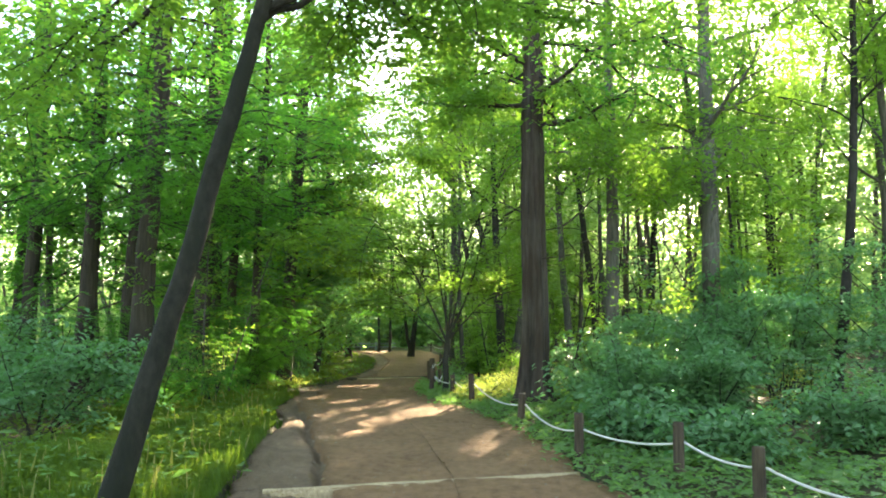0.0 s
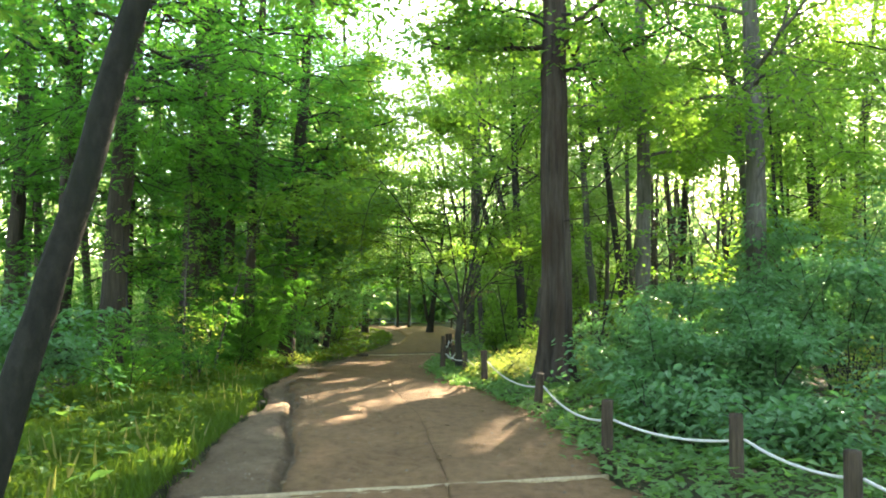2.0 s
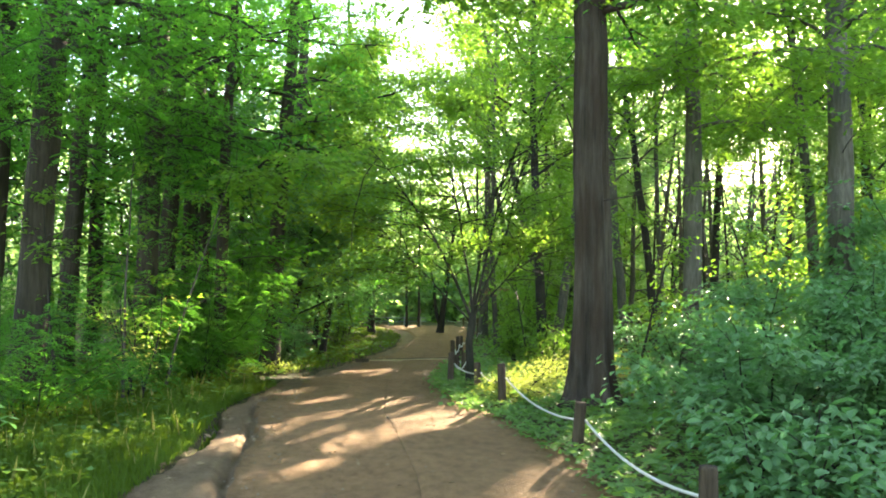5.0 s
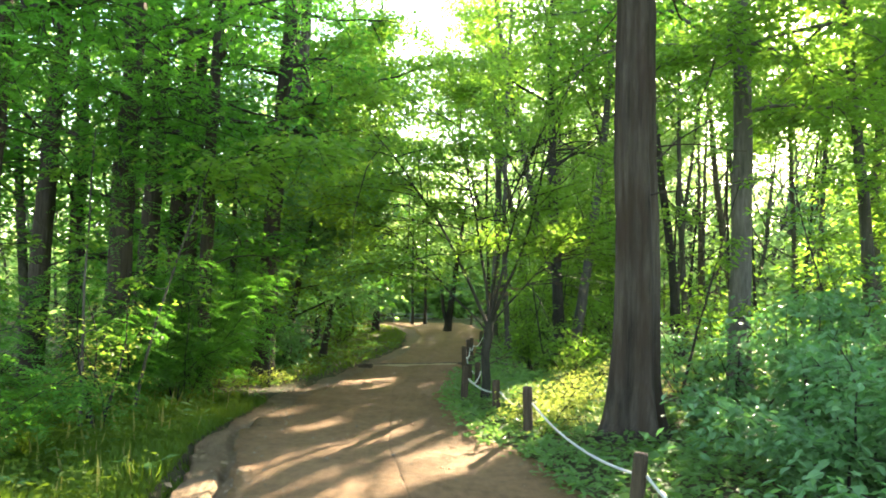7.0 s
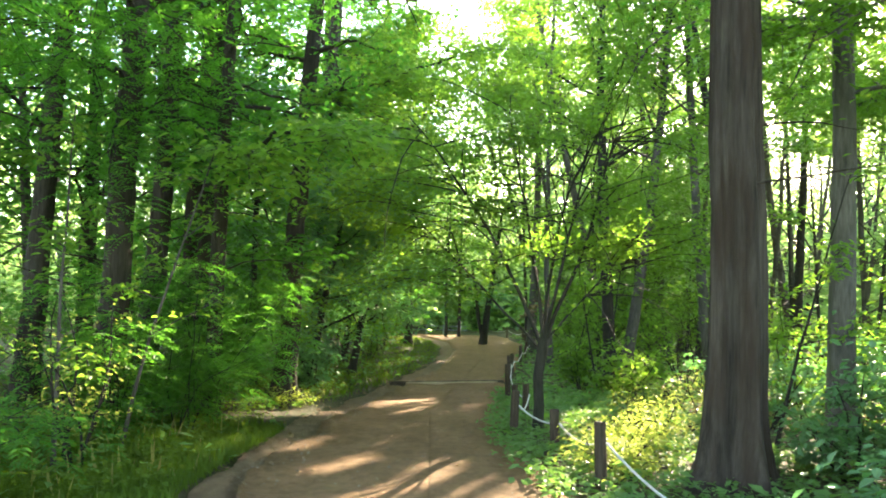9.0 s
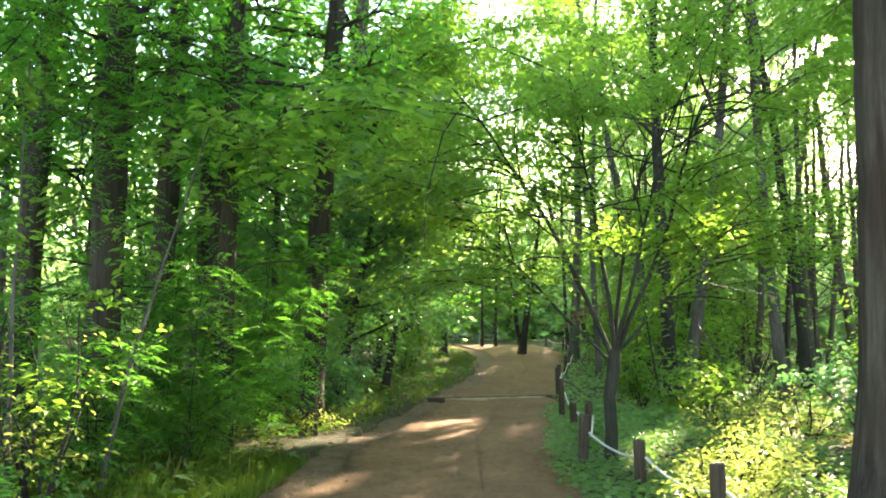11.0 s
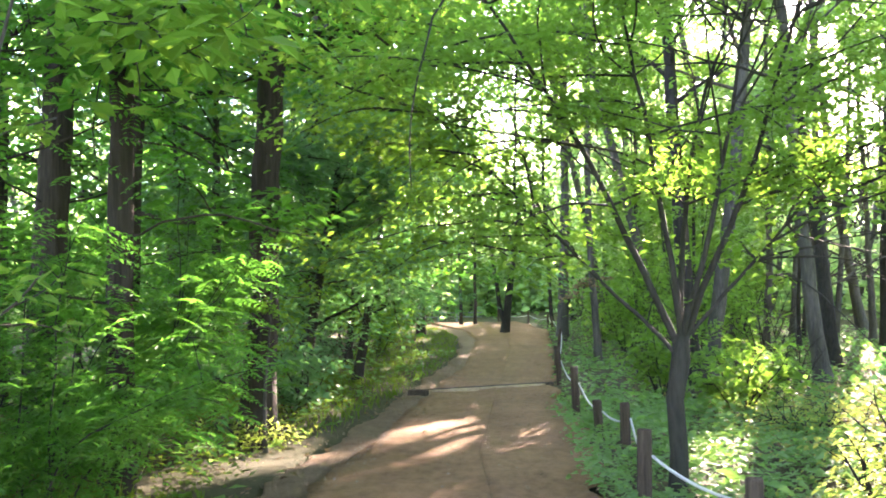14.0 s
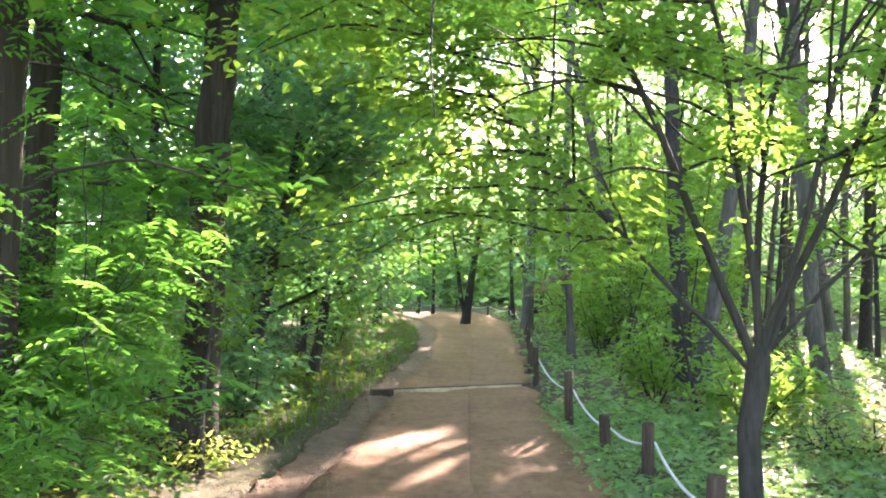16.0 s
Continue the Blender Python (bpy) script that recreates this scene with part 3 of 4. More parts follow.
REDW = "tall straight conifer with shredding red-brown bark and bare lower twigs"
big = tree((1.7, 15.7), 0.285, 13, 5.2, 3.6, 12, "massive straight conifer with fluted red-grey trunk beside the rope fence", bark_mat=BARK_BIG, leaf_mat=LEAF_CONIFER, flare=0.55, crown_to=9.0, sides=72, seed=11, lobes=fluted, dead=5, ridges=0.03, per=22, limb_up=0.1)
conifers = {}
for k, (x, y, r, lx, ly, sd) in enumerate([(-7.4, 17.1, 0.2, 0.03, 0, 21), (-7.8, 20.3, 0.19, 0.05, 0, 22), (-5.46, 14.8, 0.21, 0.055, 0, 23), (-5.3, 17.9, 0.19, 0.045, 0, 24), (-6.5, 23.2, 0.19, 0.03, 0, 25),
                                           (-4.15, 21.8, 0.19, 0.05, 0, 26), (-4.3, 18.8, 0.11, 0.03, 0, 27), (-6.1, 20.7, 0.19, 0.05, 0, 28), (-14.0, 27.3, 0.2, 0.02, 0, 29), (-5.6, 29.2, 0.18, 0.04, 0, 30),
                                           (-9.5, 25, 0.2, 0.02, 0, 31), (-10.5, 21, 0.2, 0.02, 0, 32), (-9.0, 31, 0.2, 0.02, 0, 33), (-12.5, 35, 0.22, 0, 0, 34), (-7.2, 36, 0.2, 0.02, 0, 35), (-5.2, 46, 0.16, 0, 0, 36), (-6.0, 41, 0.18, 0.02, 0, 38), (-5.55, 21.4, 0.13, 0.04, 0, 39)]):
    conifers[k] = tree((x, y), r, 18 if y > 33 else 14, 2.6 if k > 8 else 4.3, 2.3 if k < 9 else 4.0 if k in (9, 14, 15, 16) else 2.8, 15, REDW, lean=(lx, ly), bark_mat=BARK_RED, leaf_mat=LEAF_CONIFER, seed=sd, dead=16 if k < 9 else 2, sides=18, per=10 if k < 9 else 15,
         leaf=0.13 if k < 9 else 0.19, flat=0.25, limb_up=0.05, crown_to=16.0 if y > 33 else 13.0 if k == 9 else 9.4, rise=0.03, shape="leaf" if y < 16 else "diamond")
grey_a = tree((5.45, 16.7), 0.2, 14, 4.4, 3.2, 8, "tall grey-barked tree with ivy on its lower trunk", bark_mat=BARK_PALE, leaf_mat=LEAF_HIGH, seed=41, sides=24, dead=4, per=24, crown_to=8.5)
grey_b = tree((3.84, 18.9), 0.175, 14, 4.4, 3.0, 8, "tall slim grey-barked tree among shrubs", bark_mat=BARK_PALE, leaf_mat=LEAF_HIGH, seed=42, sides=20, dead=4, per=24, crown_to=9.0)
rng = np.random.default_rng(77)
iv = np.stack([0.24 * np.cos(t := rng.uniform(0, 6.28, 900)) * (s := rng.uniform(0.8, 2.2, 900)), 0.24 * np.sin(t) * s, rng.normal(1.75, 0.6, 900)], -1)
part("ivy", leaves_mesh("ivy", iv, np.stack([np.cos(t), np.sin(t), np.full(900, -0.7)], -1), np.stack([np.cos(t), np.sin(t), np.full(900, 0.6)], -1), np.full(900, 0.11), LEAF_SHRUB, 0.7, "leaf", tuple(grey_a.location)), grey_a, "dark ivy round the lower trunk")
# leaning tree beside the start
leaner = tree((-2.57, 6.4), 0.108, 7.2, 4.2, 2.6, 7, "slender dark-barked tree leaning over the grass verge", bark_mat=BARK_LEAN, leaf_mat=LEAF_HIGH, lean=(0.262, 0.03), seed=51, sides=18, flare=0.18, per=26, leaf=0.1, curve=-0.06, limb_up=0.25)
overhang = tree((6.3, 3.2), 0.16, 9, 4.6, 2.4, 3, "broadleaf tree whose long limbs overhang the path", bark_mat=BARK_GREY, leaf_mat=LEAF_HIGH, lean=(-0.05, 0.05), seed=52, per=14, leaf=0.13)
# right-hand oaks, slender and crooked
oaks = {}
for k, (x, y, r, lx, ly) in enumerate([(2.1, 28.6, 0.16, -0.01, 0), (2.36, 28.7, 0.15, 0.09, 0), (4.6, 29, 0.15, -0.05, 0), (11.9, 30, 0.2, -0.05, 0), (0.85, 34.3, 0.1, 0.02, 0), (0.36, 43.7, 0.21, -0.02, 0), (0.35, 53, 0.1, 0, 0),
                                       (7.2, 22, 0.13, -0.1, 0), (9, 26, 0.14, 0.08, 0), (6.2, 33, 0.15, -0.16, 0), (3.2, 38, 0.16, -0.2, 0), (5.5, 41, 0.16, -0.12, 0), (9.5, 38, 0.17, 0.08, 0), (13, 24, 0.16, -0.06, 0),
                                       (15, 34, 0.18, 0.1, 0), (8.2, 17.5, 0.12, 0.06, 0), (11, 19, 0.14, -0.08, 0), (2.4, 48, 0.17, -0.22, 0), (1.6, 56, 0.15, -0.25, 0), (6.5, 50, 0.18, 0.1, 0), (12, 46, 0.2, -0.1, 0), (18, 42, 0.2, 0, 0)]):
    tall = y > 32
    oaks[k] = tree((x, y), r, 18 if tall else 13, 7.0 if tall else 5.2, 4.6 if tall else 3.8, 15 if tall else 13, "crooked slim broadleaf tree with dark grey bark", lean=(lx, ly), bark_mat=BARK_GREY if k % 3 else BARK_DARK, leaf_mat=LEAF_HIGH, seed=60 + k, sides=10, per=20, leaf=0.165, crown_to=16.5 if tall else 10.5,
         limb_up=0.8, curve=0.15 * (-1) ** k, ridges=0.04, shape="leaf" if y < 19 else "diamond", spread=0.42, rise=0.08)
for ob, hgt, spots, lm, bm_ in [
    (leaner, 4.0, [(-0.2, 9.0, 4.7), (0.9, 8.2, 4.7), (-1.3, 10.0, 4.5), (0.3, 11.0, 5.0), (-3.9, 7.6, 3.7), (-4.6, 8.6, 3.5), (-0.9, 8.0, 4.4), (1.6, 10.5, 5.0)], LEAF_HIGH, BARK_DARK),
    (overhang, 5.0, [(3.6, 8.4, 4.8), (2.4, 9.6, 5.1), (1.3, 8.9, 5.0), (3.2, 11.0, 5.7), (0.6, 10.4, 5.5)], LEAF_HIGH, BARK_GREY),
    (conifers[2], 4.6, [(-2.6, 13.4, 4.9), (-3.6, 15.6, 4.2), (-1.6, 15.0, 5.6), (-4.2, 12.6, 4.0), (-2.4, 16.6, 5.0)], LEAF_CONIFER, BARK_DARK),
    (conifers[2], 4.2, [(-4.6, 13.4, 3.2), (-5.4, 13.0, 3.8), (-6.4, 13.6, 3.4), (-4.4, 14.4, 4.0)], LEAF_CONIFER, BARK_DARK),
    (conifers[0], 5.6, [(-6.4, 12.6, 5.2), (-7.6, 13.6, 6.0), (-5.4, 12.2, 5.7), (-8.6, 14.4, 5.4), (-6.9, 13.4, 4.6)], LEAF_CONIFER, BARK_DARK),
    (conifers[3], 4.6, [(-1.9, 17.8, 6.0), (-4.6, 16.6, 4.4)], LEAF_CONIFER, BARK_DARK),
    (conifers[3], 3.8, [(-4.5, 16.2, 3.1), (-3.9, 18.3, 3.2), (-4.9, 16.9, 2.6), (-3.7, 19.4, 3.8), (-5.2, 16.0, 3.6), (-4.2, 17.2, 3.9)], LEAF_CONIFER, BARK_DARK),
    (conifers[0], 4.2, [(-6.6, 15.4, 3.6), (-7.4, 15.0, 4.2), (-6.0, 15.8, 4.6), (-8.2, 15.2, 3.4)], LEAF_CONIFER, BARK_DARK),
    (conifers[5], 4.4, [(-1.6, 21.0, 5.2), (-2.1, 23.0, 4.5), (-0.6, 23.6, 6.4), (-2.6, 24.6, 4.0), (-2.4, 20.4, 4.4)], LEAF_HIGH, BARK_DARK),
    (big, 6.0, [(0.2, 15.0, 5.4), (-0.6, 16.6, 6.2), (2.9, 14.4, 4.8), (0.7, 18.2, 5.6)], LEAF_HIGH, BARK_DARK),
    (grey_b, 5.2, [(2.2, 18.6, 4.6), (4.6, 17.4, 4.2), (1.1, 20.6, 6.4), (3.0, 16.6, 4.9)], LEAF_HIGH, BARK_GREY),
    (grey_a, 5.0, [(4.3, 15.3, 4.2), (6.6, 15.8, 3.9), (3.5, 16.4, 5.3), (5.2, 13.8, 4.4)], LEAF_HIGH, BARK_GREY),
    (conifers[14], 9.0, [(-3.2, 34.0, 8.4), (-2.8, 37.0, 10.0), (-4.0, 39.0, 12.0), (-2.6, 32.5, 7.8), (-3.6, 36.0, 11.2), (-4.4, 33.5, 9.6)], LEAF_HIGH, BARK_DARK),
    (oaks[5], 9.0, [(-1.6, 40.0, 10.0), (-2.5, 42.0, 12.4), (-0.8, 37.5, 9.2), (0.8, 39.0, 11.0), (-0.4, 41.5, 13.5)], LEAF_HIGH, BARK_GREY),
    (oaks[7], 5.2, [(5.4, 23.4, 4.9), (6.2, 25.0, 5.5), (4.9, 22.2, 4.6), (5.9, 22.4, 5.2)], LEAF_HIGH, BARK_GREY),
    (oaks[8], 6.4, [(7.0, 27.5, 6.2), (8.0, 29.0, 7.0), (6.2, 26.2, 6.0), (6.4, 28.2, 6.8), (7.4, 25.6, 5.8)], LEAF_HIGH, BARK_GREY),
    (conifers[6], 3.3, [(-3.1, 17.0, 2.95), (-1.9, 16.8, 3.3)], LEAF_HIGH, BARK_DARK),
    (conifers[9], 5.5, [(-2.2, 29.0, 5.4), (-1.2, 31.0, 7.0), (-2.6, 31.5, 4.6), (-2.6, 26.5, 5.2)], LEAF_HIGH, BARK_DARK),
]:
    for j, spot in enumerate(spots):
        limb_to(ob, hgt + 0.12 * j, spot, lm, bm_, 700 + j + int(10 * hgt), per=12 if lm is LEAF_CONIFER else 7 if hgt == 3.3 else 11 if hgt in (5.2, 6.4, 5.0) else 17, leaf=0.16 if hgt == 3.3 else 0.1 if spot[1] < 14 else 0.12 if spot[1] < 32 else 0.2, twigs=9 if spot[1] < 32 else 14, spread=0.26 if spot[1] < 32 else 0.5)
limb_to(oaks[4], 1.9, (0.25, 33.9, 1.15), LITTER, BARK_DARK, 801, per=8, leaf=0.1, twigs=4, spread=0.1)
# forked tree in the middle of the far path
far = tree((-1.87, 47.8), 0.19, 6.5, 2.8, 2.4, 10, "forked dark tree where the far path bends", lean=(0.12, 0), bark_mat=BARK_DARK, leaf_mat=LEAF_HIGH, seed=91, per=14, leaf=0.15, flare=0.35)
part("second_stem", Tubes().add([(0.05, 0, 0.5), (-0.18, 0, 1.3), (-0.3, 0, 2.4), (-0.55, 0, 4.0)], [0.11, 0.1, 0.085, 0.05], 10, 0.04).mesh("second_stem", BARK_DARK), far)
for x, y, s in [(-3.5, 55, 5), (-4.2, 54.5, 6)]:
    tree((x, y), 0.09, 11, 5, 1.8, 6, "thin straight sapling trunk far down the path", bark_mat=BARK_DARK, leaf_mat=LEAF_HIGH, seed=95 + s, per=10, leaf=0.18, shape="diamond")


def vase_tree(at, seed, label):
    """Small tree that forks low into many slender ascending stems."""
    rng = np.random.default_rng(seed)
    x, y = at
    z = float(ground_z(x, y)) - 0.05
    ob = thing("small_tree", (x, y, z), label, "tree")
    fork = np.array([0.06, 0, 1.3])
    part("trunk", Tubes().add([(0, 0, 0), (0.02, 0, 0.4), (0.0, 0, 0.8), (0.05, 0, 1.1), fork], [0.082, 0.07, 0.067, 0.074, 0.062], 18, 0.05, None, seed).mesh("trunk", BARK_VASE), ob)
    tips = []
    for k, (az, out, ln, r) in enumerate([(0.1, 0.32, 3.4, 0.05), (3.0, 0.4, 3.6, 0.05), (1.2, 0.2, 3.6, 0.045), (4.4, 0.22, 3.4, 0.045), (5.4, 0.4, 3.3, 0.042), (3.3, 0.75, 3.2, 0.03), (0.0, 0.85, 2.4, 0.028)]):
        st = bent(rng, fork - (0, 0, rng.uniform(0, 0.2)), (out * math.cos(az), out * math.sin(az), 1), ln, 14, -0.012, 0.06)
        tb = Tubes().add(st, np.linspace(r * 0.62, 0.006, 15), 8)
        tips.append(st[8:])
        for j in range(16):
            s = rng.integers(5, 14)
            d = (st[s] - st[s - 1]) / np.linalg.norm(st[s] - st[s - 1]) * 0.5 + np.array([math.cos(az), math.sin(az), 0]) * 0.5 + rng.normal(size=3) * np.array([0.7, 0.7, 0.25])
            tw = bent(rng, st[s], d, rng.uniform(0.8, 2.1), 7, -0.05, 0.1)
            tb.add(tw, np.linspace(0.011, 0.003, 8), 4)
            tips.append(tw[2:])
        part("stem", tb.mesh("stem", BARK_VASE), ob)
    pts = np.concatenate(tips)
    c, a, n, ln = clump_leaves(rng, pts, 46, 0.27, 0.22, 0.075)
    tagged(part("crown", leaves_mesh("crown", c, a, n, ln, LEAF_HIGH, 0.5, "leaf", (x, y, z)), ob), kind="stuff")
    return ob


vase_tree((0.05, 19.15), 7, "small tree forking low into many slender stems beside the fence")
# leafy small tree overhanging the left of the path
tree((-4.95, 26.5), 0.1, 5.2, 1.2, 3.3, 18, "leafy small tree spreading over the edge of the path", lean=(0.2, -0.03), bark_mat=BARK_DARK, leaf_mat=LEAF_SHRUB, seed=101, per=48, leaf=0.125, flat=0.3, limb_up=0.3, twigs=5, shape="diamond")
tree((-4.5, 29.3), 0.1, 5.6, 1.3, 2.8, 16, "leafy small tree at the edge of the path bank", lean=(0.15, 0), bark_mat=BARK_DARK, leaf_mat=LEAF_SHRUB, seed=104, per=36, leaf=0.12, flat=0.3, limb_up=0.3, twigs=5, shape="diamond")
tree((-5.7, 34.0), 0.1, 4.8, 1.0, 2.4, 13, "leafy small tree at the wood's edge", lean=(0.1, 0), bark_mat=BARK_DARK, leaf_mat=LEAF_HIGH, seed=102, per=26, leaf=0.13, flat=0.3)
tree((-5.4, 24.0), 0.09, 6.0, 2.0, 2.2, 12, "leafy young tree among conifers", bark_mat=BARK_DARK, leaf_mat=LEAF_SHRUB, seed=103, per=30, leaf=0.12)

for k in range(24):
    rng = np.random.default_rng(400 + k)
    side = k % 3
    x, y = (rng.uniform(7, 15), rng.uniform(20, 36)) if side == 0 else (rng.uniform(2.5, 9), rng.uniform(33, 46)) if side == 1 else (rng.uniform(-14, -6.5), rng.uniform(24, 42))
    tree((x, y), 0.07, 7.5, 1.2, 2.3, 12, "light green young understorey tree", lean=(rng.normal() * 0.06, 0), bark_mat=BARK_DARK, leaf_mat=LEAF_HIGH if side < 2 else LEAF_CONIFER, seed=420 + k, per=18, leaf=0.16, shape="diamond", sides=8, twigs=3, spread=0.4)

for k in range(31):
    rng = np.random.default_rng(450 + k)
    x, y = (rng.uniform(3.0, 11), rng.uniform(34, 58)) if k < 14 else (rng.uniform(8, 24), rng.uniform(27, 50)) if k < 22 else (rng.uniform(-12, -6.5), rng.uniform(38, 56)) if k < 26 else (rng.uniform(-17, -8.5), rng.uniform(15, 28))
    tree((x, y), 0.12, 13.5, 1.8, 3.3, 15, "broadleaf tree with a full green crown in the middle distance", lean=(rng.normal() * 0.09, 0), bark_mat=BARK_GREY, leaf_mat=LEAF_HAZED if k < 26 else LEAF_CONIFER, seed=470 + k, per=20 if k < 14 else 13 if k < 26 else 9, leaf=0.24, shape="diamond", sides=8, twigs=4, spread=0.5, curve=0.12 * (-1) ** k, limb_up=0.6)

tree((-6.1, 31.8), 0.15, 14, 5.5, 3.6, 15, "broadleaf tree closing the gap over the far path", lean=(0.05, 0), bark_mat=BARK_GREY, leaf_mat=LEAF_HIGH, seed=515, per=18, leaf=0.19, shape="diamond", sides=10, spread=0.45, limb_up=0.5)

for x, y, hh, lx, sd in [(-4.35, 15.2, 3.4, 0.02, 1), (-4.15, 16.0, 3.2, 0.3, 2), (-3.85, 21.2, 2.4, 0.05, 3), (-4.9, 14.6, 2.8, -0.1, 4), (2.6, 17.6, 3.2, 0.25, 5), (4.3, 15.6, 3.0, -0.3, 6), (1.5, 25.5, 3.5, -0.15, 7), (1.9, 28.0, 3.8, 0.1, 8), (1.2, 30.0, 3.2, 0.25, 9)]:
    tree((x, y), 0.022, hh, 1.0, 0.8, 6, "thin pale sapling stem rising from the undergrowth", "sapling", lean=(lx, 0), bark_mat=BARK_GREY if sd < 4 else BARK_DARK, leaf_mat=LEAF_HIGH, seed=500 + sd, per=5, leaf=0.09, sides=8, twigs=2, spread=0.12, name="sapling", group="saplings", curve=0.12)

for k, (x, y) in enumerate([(-12, 6), (-10, -3), (-7, -9), (15, 11), (-16, 13), (6, -12), (-15, 30), (-12, 24), (-17, 24), (-10, 33)]):
    tree((x, y), 0.16, 12, 2.2 if k > 7 else 4.0, 2.6, 11, "broadleaf tree standing back from the path", bark_mat=BARK_GREY, leaf_mat=LEAF_HIGH if k < 8 else LEAF_CONIFER, seed=600 + k, per=11, leaf=0.19, shape="diamond", sides=10, twigs=3, spread=0.42)

# ---- shrubs ----
GREEN = "dense blue-green leafy shrub"
for k, (x, y, r, h, n) in enumerate([(2.75, 12.5, 0.9, 1.35, 2600), (3.7, 11.6, 1.0, 1.35, 2800), (4.5, 13.7, 1.0, 2.0, 2800), (5.0, 10.0, 0.9, 0.9, 2000), (3.3, 14.6, 1.1, 1.9, 2600), (6.0, 15.0, 1.3, 3.1, 3000), (7.6, 13.4, 1.4, 3.3, 3000),
                                     (4.9, 17, 1.3, 2.6, 2600), (7.2, 17, 1.5, 3.3, 2600), (9.5, 15.5, 1.6, 3.6, 2400), (6.6, 10.8, 1.2, 1.9, 2600), (3.0, 16.4, 0.8, 1.1, 1400), (3.4, 20.5, 1.0, 1.4, 1500), (5.8, 20.8, 1.3, 2.0, 1600), (2.3, 10.4, 0.6, 0.7, 1600), (3.2, 9.3, 0.7, 0.6, 1700), (3.0, 13.6, 0.6, 1.2, 1600), (8.6, 11.8, 1.4, 3.2, 2800)]):
    shrub((x, y), r, h, int(n * (1.7 if k < 11 else 1.0)), LEAF_SHRUB, GREEN + " beside the rope fence" if k < 5 else GREEN, 0.088 if k < 8 else 0.1, 200 + k, wide=0.62, flat=0.2)
for k, (x, y, r, h, n, m) in enumerate([(-5.2, 10.8, 1.2, 1.7, 3000, LEAF_SHRUB), (-6.8, 12.2, 1.3, 2.0, 2600, LEAF_SHRUB), (-4.6, 13.4, 0.8, 1.2, 1600, LEAF_CONIFER), (-4.5, 16.4, 0.9, 1.6, 2200, LEAF_CONIFER), (-6.2, 16, 1.1, 1.8, 2200, LEAF_CONIFER),
                                        (-4.5, 19.4, 0.85, 2.6, 4200, LEAF_CONIFER), (-5.15, 21.0, 0.85, 2.0, 2600, LEAF_CONIFER), (-5.6, 19.0, 1.1, 2.2, 2600, LEAF_CONIFER), (-8, 15, 1.3, 2.2, 2000, LEAF_CONIFER), (-4.3, 24.0, 0.8, 1.2, 1200, LEAF_SHRUB),
                                        (-4.25, 15.3, 0.35, 1.6, 480, LEAF_YELLOW_LIT), (-4.05, 21.3, 0.4, 0.5, 500, LEAF_YELLOW_LIT), (-8.5, 18.5, 1.3, 2.2, 1800, LEAF_CONIFER), (-7, 26, 1.2, 2.0, 1500, LEAF_SHRUB), (-6.2, 31, 1.0, 1.6, 1200, LEAF_SHRUB),
                                        (-5.4, 37, 1.0, 1.8, 1000, LEAF_HIGH), (-5.8, 42, 1.2, 2.0, 1000, LEAF_HIGH), (0.75, 16.2, 0.35, 0.45, 1500, LEAF_YELLOW_LIT), (1.0, 17.4, 0.45, 0.5, 1500, LEAF_YELLOW_LIT), (1.9, 24.5, 0.9, 1.1, 1100, LEAF_HIGH),
                                        (2.7, 21.3, 0.8, 1.0, 650, LEAF_YELLOW_LIT), (4.4, 21.8, 1.1, 1.8, 1500, LEAF_HIGH), (3.6, 27.6, 0.9, 1.0, 900, LEAF_YELLOW_LIT), (5.4, 24.2, 1.3, 2.2, 1600, LEAF_HIGH), (2.0, 22.2, 0.6, 0.5, 700, LEAF_YELLOW_LIT), (1.5, 18.9, 0.5, 0.6, 700, LEAF_YELLOW_LIT), (5.2, 12.5, 0.5, 0.9, 420, LEAF_YELLOW_LIT), (-4.15, 17.6, 0.75, 2.1, 3000, LEAF_CONIFER), (1.2, 27, 0.8, 1.2, 900, LEAF_HIGH), (4.4, 32, 1.4, 2.0, 1100, LEAF_HIGH), (1.8, 36, 1.0, 1.8, 900, LEAF_HIGH), (7.5, 27, 1.5, 2.2, 1200, LEAF_HIGH), (1.6, 42, 1.1, 1.8, 800, LEAF_HIGH)]):
    shrub((x, y), r, h, n, m, {LEAF_YELLOW_LIT.name: "low yellow-green shrub, sunlight partly put into its leaf colour", LEAF_SHRUB.name: GREEN, LEAF_CONIFER.name: "feathery bright green undergrowth bush", LEAF_HIGH.name: "light green understorey bush"}[m.name],
          0.055 if h < 0.7 or m is LEAF_YELLOW_LIT and y < 24 else 0.1 if y < 23 else 0.15, 300 + k)

for k in range(26):
    rng = np.random.default_rng(360 + k)
    x, y = (rng.uniform(1.6, 7.5), 33 + 0.95 * k) if k % 3 else (rng.uniform(-9.5, -6.2), 34 + 0.95 * k)
    h = rng.uniform(1.8, 4.0)
    shrub((x, y), 0.5 * h, h, 900, LEAF_HIGH, "light green understorey bush", 0.17, 365 + k, stems=6, spread=0.26)

# ---- far woods, grass and herbs ----


